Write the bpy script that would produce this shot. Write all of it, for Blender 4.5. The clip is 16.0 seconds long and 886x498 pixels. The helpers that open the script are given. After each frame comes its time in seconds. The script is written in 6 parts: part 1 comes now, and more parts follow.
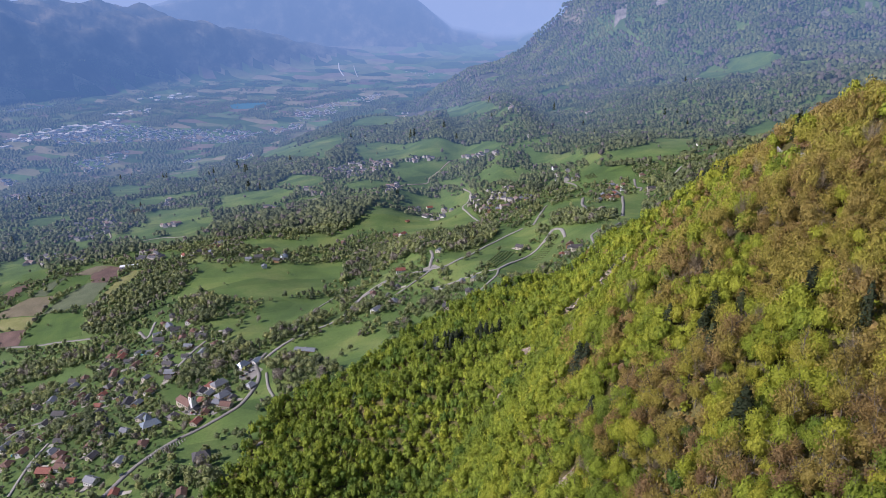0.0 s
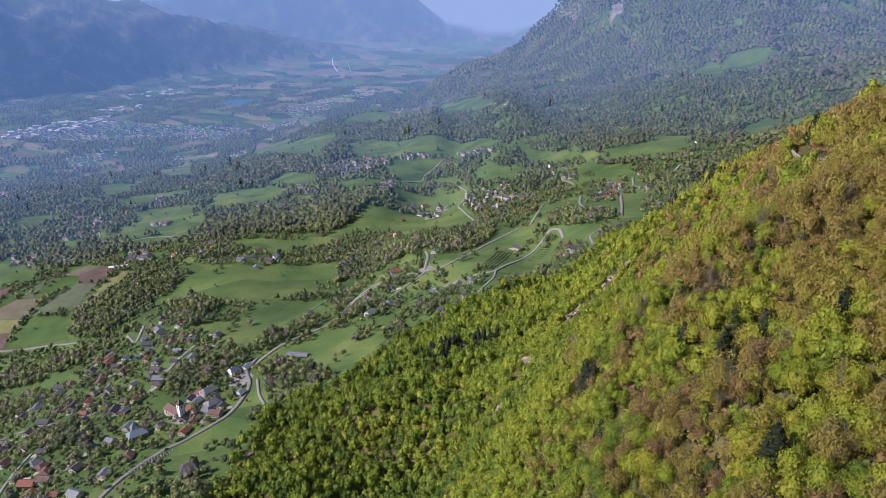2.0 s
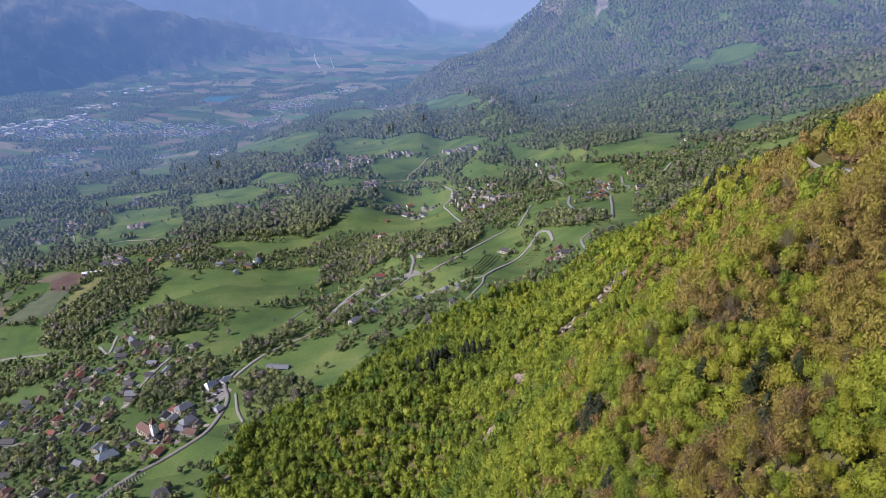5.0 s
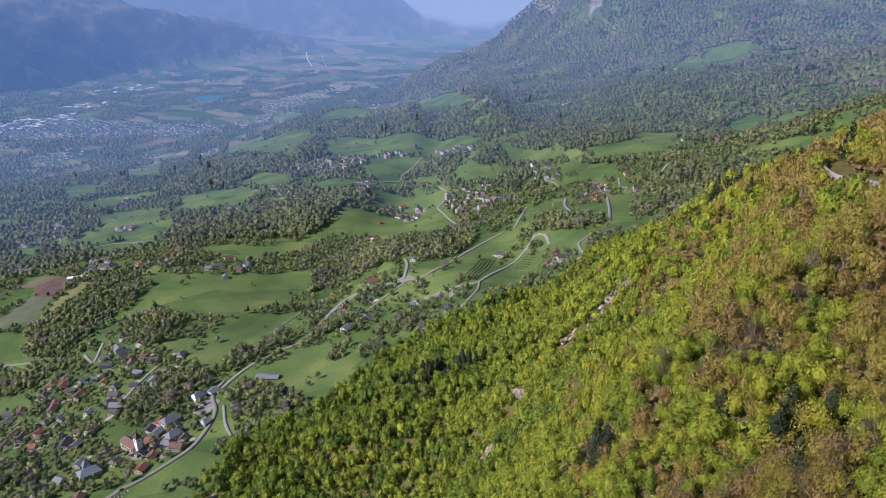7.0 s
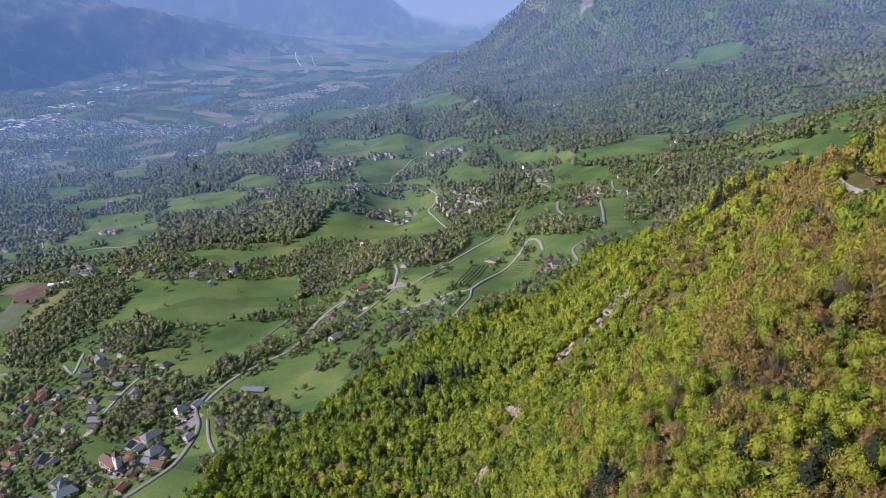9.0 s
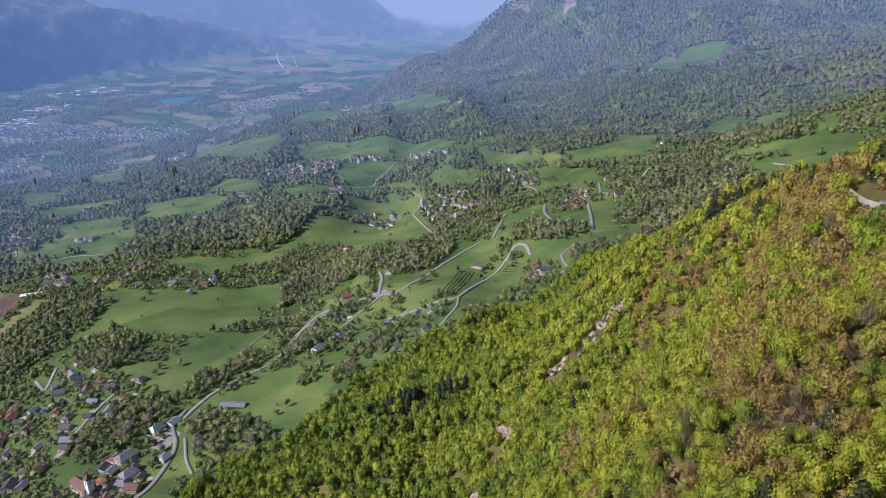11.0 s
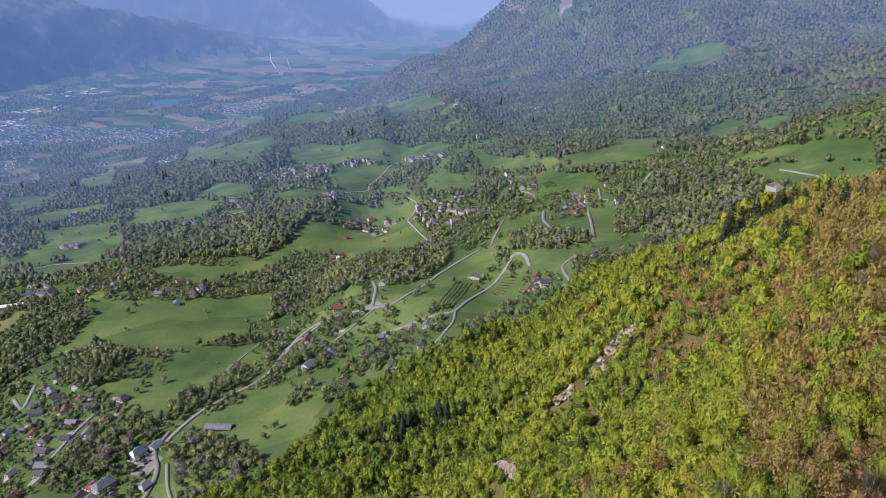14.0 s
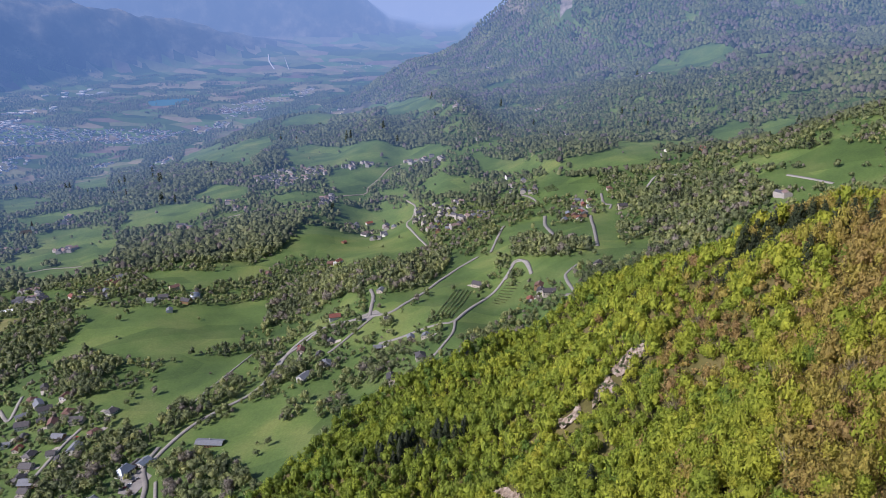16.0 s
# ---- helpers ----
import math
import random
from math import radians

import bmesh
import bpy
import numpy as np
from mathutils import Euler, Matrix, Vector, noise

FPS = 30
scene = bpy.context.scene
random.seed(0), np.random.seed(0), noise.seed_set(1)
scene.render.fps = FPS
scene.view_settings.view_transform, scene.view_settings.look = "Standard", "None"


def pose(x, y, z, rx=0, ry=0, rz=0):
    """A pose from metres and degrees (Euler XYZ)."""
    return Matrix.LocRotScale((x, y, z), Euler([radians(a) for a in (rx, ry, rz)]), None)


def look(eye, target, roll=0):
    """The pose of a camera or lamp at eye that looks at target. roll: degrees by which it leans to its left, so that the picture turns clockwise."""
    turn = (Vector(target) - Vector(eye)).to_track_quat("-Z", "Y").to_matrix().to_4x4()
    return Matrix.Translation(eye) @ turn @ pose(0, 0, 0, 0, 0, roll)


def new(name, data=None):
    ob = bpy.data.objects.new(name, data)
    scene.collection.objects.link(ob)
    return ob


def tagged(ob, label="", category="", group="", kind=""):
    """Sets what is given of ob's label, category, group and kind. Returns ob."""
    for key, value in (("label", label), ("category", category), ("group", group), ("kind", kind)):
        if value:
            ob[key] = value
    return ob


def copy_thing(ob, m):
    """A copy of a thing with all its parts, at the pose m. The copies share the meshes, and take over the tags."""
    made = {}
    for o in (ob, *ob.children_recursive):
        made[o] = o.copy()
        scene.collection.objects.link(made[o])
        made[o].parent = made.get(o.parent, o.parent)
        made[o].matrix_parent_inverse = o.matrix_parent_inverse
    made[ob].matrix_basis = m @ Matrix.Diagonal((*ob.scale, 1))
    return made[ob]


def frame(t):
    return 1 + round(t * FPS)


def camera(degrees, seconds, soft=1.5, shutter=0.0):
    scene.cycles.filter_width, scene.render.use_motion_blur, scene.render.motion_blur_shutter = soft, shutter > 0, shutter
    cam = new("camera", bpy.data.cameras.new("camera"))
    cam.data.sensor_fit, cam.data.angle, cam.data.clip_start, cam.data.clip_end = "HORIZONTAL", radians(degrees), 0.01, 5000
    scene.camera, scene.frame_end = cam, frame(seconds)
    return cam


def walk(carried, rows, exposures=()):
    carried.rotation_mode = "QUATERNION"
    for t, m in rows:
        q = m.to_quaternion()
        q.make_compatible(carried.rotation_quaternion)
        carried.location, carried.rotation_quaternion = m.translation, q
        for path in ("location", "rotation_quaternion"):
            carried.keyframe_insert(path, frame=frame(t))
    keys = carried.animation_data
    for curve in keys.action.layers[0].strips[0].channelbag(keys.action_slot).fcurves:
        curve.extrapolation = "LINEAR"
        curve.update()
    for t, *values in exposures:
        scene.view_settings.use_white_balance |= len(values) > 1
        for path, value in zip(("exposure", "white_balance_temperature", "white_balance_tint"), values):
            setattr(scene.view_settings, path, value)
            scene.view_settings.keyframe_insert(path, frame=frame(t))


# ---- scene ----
cam = camera(66.0, 16.0, soft=0.55)
# seconds, place in metres, yaw to the right, pitch, roll
ROWS = [
    (0, 0.0, 0.0, 430.0, 0.01, -19.60, -0.20),
    (0.5, -0.4, 6.4, 430.0, 0.31, -19.71, -0.20),
    (1, -0.7, 12.8, 430.0, 0.31, -19.85, -0.10),
    (1.5, -1.1, 19.2, 430.1, 0.32, -19.92, -0.12),
    (2, -1.3, 25.7, 430.1, 0.47, -19.98, -0.14),
    (2.5, -1.6, 32.1, 430.1, 0.58, -20.02, -0.12),
    (3, -1.8, 38.5, 430.2, 0.57, -20.07, -0.13),
    (3.5, -2.0, 45.0, 430.2, 0.75, -20.15, -0.02),
    (4, -2.2, 51.5, 430.3, 1.15, -20.18, -0.16),
    (4.5, -2.3, 57.9, 430.3, 1.51, -20.27, -0.17),
    (7, -2.6, 90.4, 430.7, 2.37, -20.52, -0.10),
    (7.5, -2.5, 97.0, 430.7, 2.38, -20.54, -0.01),
    (8, -2.5, 103.5, 430.8, 2.48, -20.55, 0.02),
    (8.5, -2.4, 110.1, 430.9, 2.83, -20.57, 0.19),
    (9, -2.3, 116.7, 430.9, 3.22, -20.55, 0.04),
    (11.5, -1.3, 149.7, 431.3, 4.83, -20.55, 0.01),
    (12, -1.0, 156.3, 431.4, 4.99, -20.55, 0.06),
    (12.5, -0.7, 163.0, 431.4, 4.99, -20.57, 0.05),
    (13, -0.4, 169.7, 431.5, 5.00, -20.56, 0.04),
    (13.5, -0.0, 176.3, 431.6, 4.99, -20.53, 0.00),
    (14, 0.3, 183.0, 431.6, 5.02, -20.53, 0.00),
    (14.5, 0.7, 189.8, 431.7, 5.09, -20.53, 0.16),
    (15, 1.1, 196.5, 431.7, 5.06, -20.50, 0.02),
    (15.5, 1.6, 203.2, 431.8, 5.11, -20.52, 0.02),
    (16, 2.0, 210.0, 431.8, 5.12, -20.50, 0.12),
]
walk(cam, [(t, pose(x, y, z, 0, 0, -yaw) @ pose(0, 0, 0, 90 + pitch) @ pose(0, 0, 0, 0, 0, roll)) for t, x, y, z, yaw, pitch, roll in ROWS],
     [(0, 0.14, 6200, 24), (16, 0.14, 6200, 24)])

# ---- light ----
SUN_AZIMUTH, SUN_HEIGHT = radians(-106), radians(38)   # clockwise from north (+y), above the horizon
world = bpy.data.worlds.new("sky")
scene.world = world
world.use_nodes = True
wn = world.node_tree.nodes
sky = wn.new("ShaderNodeTexSky")
sky.sky_type, sky.sun_disc = "NISHITA", False
sky.sun_elevation, sky.sun_rotation = SUN_HEIGHT, SUN_AZIMUTH
sky.altitude, sky.air_density, sky.dust_density, sky.ozone_density = 900, 1.0, 0.6, 3.0
world.node_tree.links.new(sky.outputs[0], wn["Background"].inputs[0])
wn["Background"].inputs[1].default_value = 0.105
lamp = bpy.data.lights.new("sun", "SUN")
lamp.energy, lamp.angle, lamp.color = 5.0, radians(0.6), (1.0, 0.955, 0.89)
sun = new("sun", lamp)
sun_from = Vector((math.sin(SUN_AZIMUTH) * math.cos(SUN_HEIGHT), math.cos(SUN_AZIMUTH) * math.cos(SUN_HEIGHT), math.sin(SUN_HEIGHT)))
sun.matrix_world = look(sun_from * 100, (0, 0, 0))

# ---- materials ----
def material(name, rough=0.8):
    m = bpy.data.materials.new(name)
    m.use_nodes = True
    b = m.node_tree.nodes["Principled BSDF"]
    b.inputs["Roughness"].default_value = rough
    b.inputs["Specular IOR Level"].default_value = 0.25
    return m, m.node_tree.nodes, m.node_tree.links, b


def ramp(nodes, links, fac, stops):
    r = nodes.new("ShaderNodeValToRGB")
    e = r.color_ramp.elements
    while len(e) < len(stops):
        e.new(0.5)
    for el, (p, c) in zip(e, stops):
        el.position, el.color = p, (*c, 1)
    links.new(fac, r.inputs[0])
    return r.outputs[0]


def grain(nodes, links, scale, detail=4, rough=0.6):
    g = nodes.new("ShaderNodeNewGeometry")
    n = nodes.new("ShaderNodeTexNoise")
    n.inputs["Scale"].default_value, n.inputs["Detail"].default_value, n.inputs["Roughness"].default_value = scale, detail, rough
    links.new(g.outputs["Position"], n.inputs["Vector"])
    return n.outputs["Fac"]


def blend(nodes, links, kind, fac, a, b):
    x = nodes.new("ShaderNodeMix")
    x.data_type, x.blend_type = "RGBA", kind
    for sock, v in ((x.inputs[0], fac), (x.inputs[6], a), (x.inputs[7], b)):
        if isinstance(v, bpy.types.NodeSocket):
            links.new(v, sock)
        else:
            sock.default_value = v if isinstance(v, float) else (*v, 1)
    return x.outputs[2]


def bump(nodes, links, b, fac, strength, distance):
    k = nodes.new("ShaderNodeBump")
    k.inputs["Strength"].default_value, k.inputs["Distance"].default_value = strength, distance
    links.new(fac, k.inputs["Height"])
    links.new(k.outputs[0], b.inputs["Normal"])


def ground_cover(name, dark, mid, light, big, fine, relief=0.5, parcel=0.0):
    """Grass, soil or scrub: colour at two scales and a rough surface."""
    m, n, l, b = material(name, 0.7)
    b.inputs["Specular IOR Level"].default_value = 0.2
    a = ramp(n, l, grain(n, l, big, 5, 0.55), [(0.3, dark), (0.5, mid), (0.7, light)])
    if parcel:
        g = n.new("ShaderNodeNewGeometry")
        mp = n.new("ShaderNodeMapping")
        mp.inputs["Rotation"].default_value, mp.inputs["Scale"].default_value = (0, 0, 0.5), (parcel, parcel * 1.8, 0)
        v = n.new("ShaderNodeTexVoronoi")
        v.inputs["Scale"].default_value = 1.0
        l.new(g.outputs["Position"], mp.inputs[0])
        l.new(mp.outputs[0], v.inputs["Vector"])
        sep = n.new("ShaderNodeSeparateColor")
        l.new(v.outputs["Color"], sep.inputs[0])
        a = blend(n, l, "OVERLAY", 0.8, a, ramp(n, l, sep.outputs[0], [(0.0, (0.34, 0.36, 0.34)), (0.6, (0.5, 0.5, 0.48)), (1.0, (0.68, 0.62, 0.56))]))
    f = grain(n, l, fine, 6, 0.7)
    c = blend(n, l, "OVERLAY", 0.55, a, ramp(n, l, f, [(0.25, (0.25, 0.25, 0.25)), (0.75, (0.75, 0.75, 0.75))]))
    l.new(c, b.inputs["Base Color"])
    bump(n, l, b, f, relief, 1.0)
    return m


def leaves(name, shades, patch=0.011, through_light=0.33, spread=0.17, own=False):
    """Foliage: a tint for each tree, brighter and duller clumps, and light that passes through."""
    m, n, l, b = material(name, 0.55)
    b.inputs["Specular IOR Level"].default_value = 0.25
    att = n.new("ShaderNodeAttribute")
    att.attribute_name = "tint"
    g = n.new("ShaderNodeNewGeometry")
    patchy = grain(n, l, patch, 3)
    mixv = n.new("ShaderNodeMath")
    mixv.operation = "MULTIPLY_ADD"
    mixv.inputs[1].default_value, mixv.inputs[2].default_value = 0.9, -0.45
    l.new(patchy, mixv.inputs[0])
    add = n.new("ShaderNodeMath")
    add.operation = "ADD"
    l.new(n.new("ShaderNodeObjectInfo").outputs["Random"] if own else att.outputs["Fac"], add.inputs[0])
    l.new(mixv.outputs[0], add.inputs[1])
    c = ramp(n, l, add.outputs[0], [(i / (len(shades) - 1), s) for i, s in enumerate(shades)])
    isl = ramp(n, l, g.outputs["Random Per Island"], [(0.0, (0.5 - spread,) * 3), (1.0, (0.5 + spread,) * 3)])
    c = blend(n, l, "OVERLAY", 0.8, c, isl)
    l.new(c, b.inputs["Base Color"])
    bump(n, l, b, grain(n, l, 1.1, 5, 0.75), 0.9, 0.8)
    t = n.new("ShaderNodeBsdfTranslucent")
    l.new(c, t.inputs[0])
    mx = n.new("ShaderNodeMixShader")
    mx.inputs[0].default_value = through_light
    l.new(b.outputs[0], mx.inputs[1])
    l.new(t.outputs[0], mx.inputs[2])
    l.new(mx.outputs[0], n["Material Output"].inputs[0])
    return m


def plain(name, color, rough=0.7, vary=0.25, scale=0.6, metal=0.0):
    m, n, l, b = material(name, rough)
    b.inputs["Metallic"].default_value = metal
    lo, hi = tuple(v * (1 - vary) for v in color), tuple(min(1, v * (1 + vary)) for v in color)
    inf = n.new("ShaderNodeObjectInfo")
    a = ramp(n, l, grain(n, l, scale, 6, 0.7), [(0.3, lo), (0.7, hi)])
    c = blend(n, l, "OVERLAY", 0.35, a, ramp(n, l, inf.outputs["Random"], [(0, (0.3, 0.3, 0.3)), (1, (0.7, 0.7, 0.7))]))
    l.new(c, b.inputs["Base Color"])
    return m


MEADOW = ground_cover("meadow_grass", (0.058, 0.10, 0.029), (0.087, 0.141, 0.038), (0.14, 0.178, 0.056), 0.012, 0.35, parcel=0.009)
SCRUB = ground_cover("forest_floor", (0.07, 0.065, 0.02), (0.11, 0.10, 0.03), (0.16, 0.125, 0.05), 0.03, 0.3)
BEECH_SHADES = [(0.19, 0.255, 0.036), (0.285, 0.35, 0.04), (0.375, 0.405, 0.044), (0.44, 0.425, 0.052)]
BUDDING_SHADES = [(0.30, 0.19, 0.10), (0.375, 0.26, 0.095), (0.41, 0.33, 0.08), (0.43, 0.395, 0.065)]
DEEP_SHADES = [(0.12, 0.20, 0.034), (0.18, 0.265, 0.038), (0.255, 0.335, 0.042)]
FIR_SHADES = [(0.028, 0.037, 0.018), (0.04, 0.054, 0.022), (0.06, 0.076, 0.028)]
TWIG_SHADES = [(0.40, 0.32, 0.20), (0.48, 0.40, 0.27), (0.54, 0.46, 0.32)]
BEECH, BUDDING, DEEP = leaves("beech_leaves", BEECH_SHADES), leaves("budding_crowns", BUDDING_SHADES), leaves("deep_green_leaves", DEEP_SHADES)
FIR = leaves("fir_needles", FIR_SHADES, through_light=0.1)
TWIGS = leaves("spring_twigs", TWIG_SHADES, through_light=0.4)
# extra blue in the VALLEY and BARE shades stands in for thin haze
VALLEY = leaves("valley_leaves", [(0.105, 0.13, 0.066), (0.178, 0.21, 0.092), (0.265, 0.295, 0.114), (0.36, 0.365, 0.132)], spread=0.2)
BARE = leaves("bare_twigs", [(0.205, 0.18, 0.145), (0.26, 0.23, 0.178), (0.30, 0.27, 0.19)], spread=0.2)


def distance(m, haze_glow=(0.14, 0.29, 0.62)):
    """Paints haze into a material: blue emission, stronger the farther out in the valley."""
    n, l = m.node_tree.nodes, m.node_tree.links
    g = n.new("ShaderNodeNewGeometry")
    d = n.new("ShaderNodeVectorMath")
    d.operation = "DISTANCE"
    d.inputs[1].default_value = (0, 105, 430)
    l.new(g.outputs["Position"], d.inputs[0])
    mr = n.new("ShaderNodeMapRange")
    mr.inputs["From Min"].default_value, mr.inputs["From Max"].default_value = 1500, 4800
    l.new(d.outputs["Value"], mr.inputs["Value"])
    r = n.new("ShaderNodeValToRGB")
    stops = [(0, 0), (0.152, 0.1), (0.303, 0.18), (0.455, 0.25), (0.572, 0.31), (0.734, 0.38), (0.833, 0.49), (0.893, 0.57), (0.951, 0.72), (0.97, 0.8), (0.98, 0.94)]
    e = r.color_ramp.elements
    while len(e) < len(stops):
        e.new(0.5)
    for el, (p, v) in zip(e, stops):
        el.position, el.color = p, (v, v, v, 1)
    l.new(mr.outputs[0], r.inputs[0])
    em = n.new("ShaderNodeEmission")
    # the palest stop stands in for the hazy sky behind the mountains
    l.new(ramp(n, l, mr.outputs[0], [(0.0, haze_glow), (0.83, haze_glow), (0.967, (0.21, 0.35, 0.64)), (0.982, (0.30, 0.43, 0.70))]), em.inputs[0])
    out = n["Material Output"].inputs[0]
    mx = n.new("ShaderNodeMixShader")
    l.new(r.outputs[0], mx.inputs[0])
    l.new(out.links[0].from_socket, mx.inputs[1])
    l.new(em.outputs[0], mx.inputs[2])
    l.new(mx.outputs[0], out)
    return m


def parcels(name):
    """The patchwork of the far valley: strips of pasture, wheat and ploughed soil."""
    m, n, l, b = material(name, 0.95)
    g = n.new("ShaderNodeNewGeometry")
    mp = n.new("ShaderNodeMapping")
    mp.inputs["Rotation"].default_value = (0, 0, 0.35)
    mp.inputs["Scale"].default_value = (0.0075, 0.022, 0.0)
    v = n.new("ShaderNodeTexVoronoi")
    v.inputs["Scale"].default_value = 1.0
    l.new(g.outputs["Position"], mp.inputs[0])
    l.new(mp.outputs[0], v.inputs["Vector"])
    sep = n.new("ShaderNodeSeparateColor")
    l.new(v.outputs["Color"], sep.inputs[0])
    c = ramp(n, l, sep.outputs[0], [(0.0, (0.035, 0.065, 0.022)), (0.35, (0.07, 0.12, 0.03)), (0.6, (0.25, 0.22, 0.13)), (0.78, (0.16, 0.115, 0.09)), (0.95, (0.10, 0.17, 0.05))])
    c = blend(n, l, "OVERLAY", 0.5, c, ramp(n, l, grain(n, l, 0.02, 5), [(0.3, (0.3, 0.3, 0.3)), (0.7, (0.7, 0.7, 0.7))]))
    l.new(c, b.inputs["Base Color"])
    return m


# FAR_ materials and WATER: painted haze from distance() glows over the base colour
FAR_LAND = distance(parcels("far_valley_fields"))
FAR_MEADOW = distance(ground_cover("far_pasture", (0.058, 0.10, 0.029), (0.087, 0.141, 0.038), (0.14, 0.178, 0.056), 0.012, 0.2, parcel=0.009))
# FAR_LEAF greens are greyed in the base colour too, standing in for haze
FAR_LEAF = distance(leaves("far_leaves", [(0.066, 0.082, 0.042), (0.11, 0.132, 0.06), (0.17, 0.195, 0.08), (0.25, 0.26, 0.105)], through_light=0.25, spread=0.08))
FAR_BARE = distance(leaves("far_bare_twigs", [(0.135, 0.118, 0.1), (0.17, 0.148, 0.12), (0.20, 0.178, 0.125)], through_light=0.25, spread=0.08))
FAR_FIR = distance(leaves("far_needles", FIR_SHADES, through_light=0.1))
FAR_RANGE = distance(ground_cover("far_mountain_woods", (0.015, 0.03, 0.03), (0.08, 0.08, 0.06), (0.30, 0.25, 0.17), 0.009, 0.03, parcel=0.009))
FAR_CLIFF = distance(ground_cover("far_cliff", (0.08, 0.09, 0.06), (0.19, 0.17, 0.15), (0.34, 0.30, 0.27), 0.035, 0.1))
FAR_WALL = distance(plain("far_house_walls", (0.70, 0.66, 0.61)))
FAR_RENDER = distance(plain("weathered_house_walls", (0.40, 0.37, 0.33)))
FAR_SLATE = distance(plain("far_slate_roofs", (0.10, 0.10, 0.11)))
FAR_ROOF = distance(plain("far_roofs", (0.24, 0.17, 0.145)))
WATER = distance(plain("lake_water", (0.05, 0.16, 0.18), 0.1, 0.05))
BARK = plain("bark", (0.14, 0.12, 0.10), 0.9)
ASPHALT = plain("pale_asphalt", (0.235, 0.222, 0.20), 0.9, 0.15, 0.2)
ROCK = ground_cover("pale_limestone", (0.15, 0.115, 0.08), (0.33, 0.26, 0.195), (0.52, 0.44, 0.36), 0.28, 1.2, 1.0)

# ---- the lie of the land ----
EAST = np.array([-1500, -800, -400, -150, -20, 80, 150, 230, 400, 800, 1500.0])
NORTH = np.array([0, 250, 370, 500, 640, 850, 1200, 1700, 2300, 3200.0])
# heights of the spur and of the bench, south to north, each row west to east
SPUR_RELIEF = [
    (-230, -131, -36, 25, 89, 229, 323, 386, 420, 480, 520),
    (-233, -113, -68, -3, 25, 253, 326, 381, 430, 466, 502),
    (-234, -114, -54, 4, 45, 232, 315, 360, 400, 446, 494),
    (-232, -125, -35, -2, 10, 160, 217, 327, 376, 400, 486),
    (-229, -148, -37, 9, 63, 106, 167, 250, 301, 330, 478),
]
BENCH_RELIEF = [
    (-219, -185, -46, -8, 22, 74, 76, 140, 169, 237, 466),
    (-207, -96, -44, -45, 15, 19, 31, 66, 92, 255, 416),
    (-171, -127, -76, -54, -79, -32, 4, 10, 82, 117, 332),
    (-194, -142, -64, -36, 4, -5, 26, 78, 38, 141, 253),
    (-341, -206, -56, -44, -42, -6, 21, 35, 42, 60, 289),
]
RELIEF = np.array(SPUR_RELIEF + BENCH_RELIEF, float).T
VALLEY_FLOOR = -340.0


def smooth(v, a, b):
    t = np.clip((v - a) / (b - a), 0, 1)
    return t * t * (3 - 2 * t)


def along(v, knots, values):
    """Smooth interpolation along the first axis of values, by cubic Hermite pieces."""
    slopes = np.gradient(values, knots, axis=0)
    v = np.clip(v, knots[0], knots[-1])
    i = np.clip(np.searchsorted(knots, v, side="right") - 1, 0, len(knots) - 2)
    h = knots[i + 1] - knots[i]
    u = (v - knots[i]) / h
    w = (2 * u**3 - 3 * u**2 + 1, (u**3 - 2 * u**2 + u) * h, 3 * u**2 - 2 * u**3, (u**3 - u**2) * h)
    return i, w, slopes


def bench(x, y):
    i, w, s = along(x, EAST, RELIEF)
    j, q, _ = along(y, NORTH, RELIEF.T)
    sy = np.gradient(RELIEF, NORTH, axis=1)
    sxy = np.gradient(s, NORTH, axis=1)

    def across(jj, val, der):
        return w[0] * val[i, jj] + w[1] * der[i, jj] + w[2] * val[i + 1, jj] + w[3] * der[i + 1, jj]
    return q[0] * across(j, RELIEF, s) + q[1] * across(j, sy, sxy) + q[2] * across(j + 1, RELIEF, s) + q[3] * across(j + 1, sy, sxy)


def waves(x, y, size, seed):
    """A cheap rolling relief, about -1 to 1."""
    r = np.random.RandomState(seed)
    total = np.zeros_like(x, dtype=float)
    for k in range(5):
        a, ph, f = r.rand() * 6.283, r.rand() * 6.283, (0.7 + 0.9 * r.rand()) / size
        total += np.sin((x * np.cos(a) + y * np.sin(a)) * f * 6.283 + ph + 1.3 * np.sin((y * np.cos(a) - x * np.sin(a)) * f * 3.1 + ph))
    return total / 3.2


SPUR = [(-225, 520), (-206, 600), (-199, 682), (-148, 700), (-97, 717), (-75, 752), (-29, 838), (20, 842), (75, 835), (141, 900), (206, 888), (265, 890), (330, 935), (420, 860), (700, 760), (700, -240), (-330, -240), (-300, 300)]
SCREE = [[(67, 586), (77, 571), (82, 540), (74, 542)], [(56, 515), (45, 519), (38, 508), (50, 502)], [(180, 607), (170, 623), (155, 618), (158, 599), (170, 599)], [(155, 614), (142, 608), (137, 591), (153, 592)], [(134, 608), (116, 611), (119, 593), (131, 594)], [(55, 284), (57, 264), (62, 258), (63, 276)]]
CLIFFS = [(1009, 4095, 34, 90), (1217, 4030, 26, 80), (2118, 3612, 50, 60), (2002, 3546, 40, 50), (1875, 3566, 30, 40)]   # bare faces of the mountain
SPUR_ROAD = [(208, 290), (204, 338), (211, 381), (219, 424), (225, 447)]


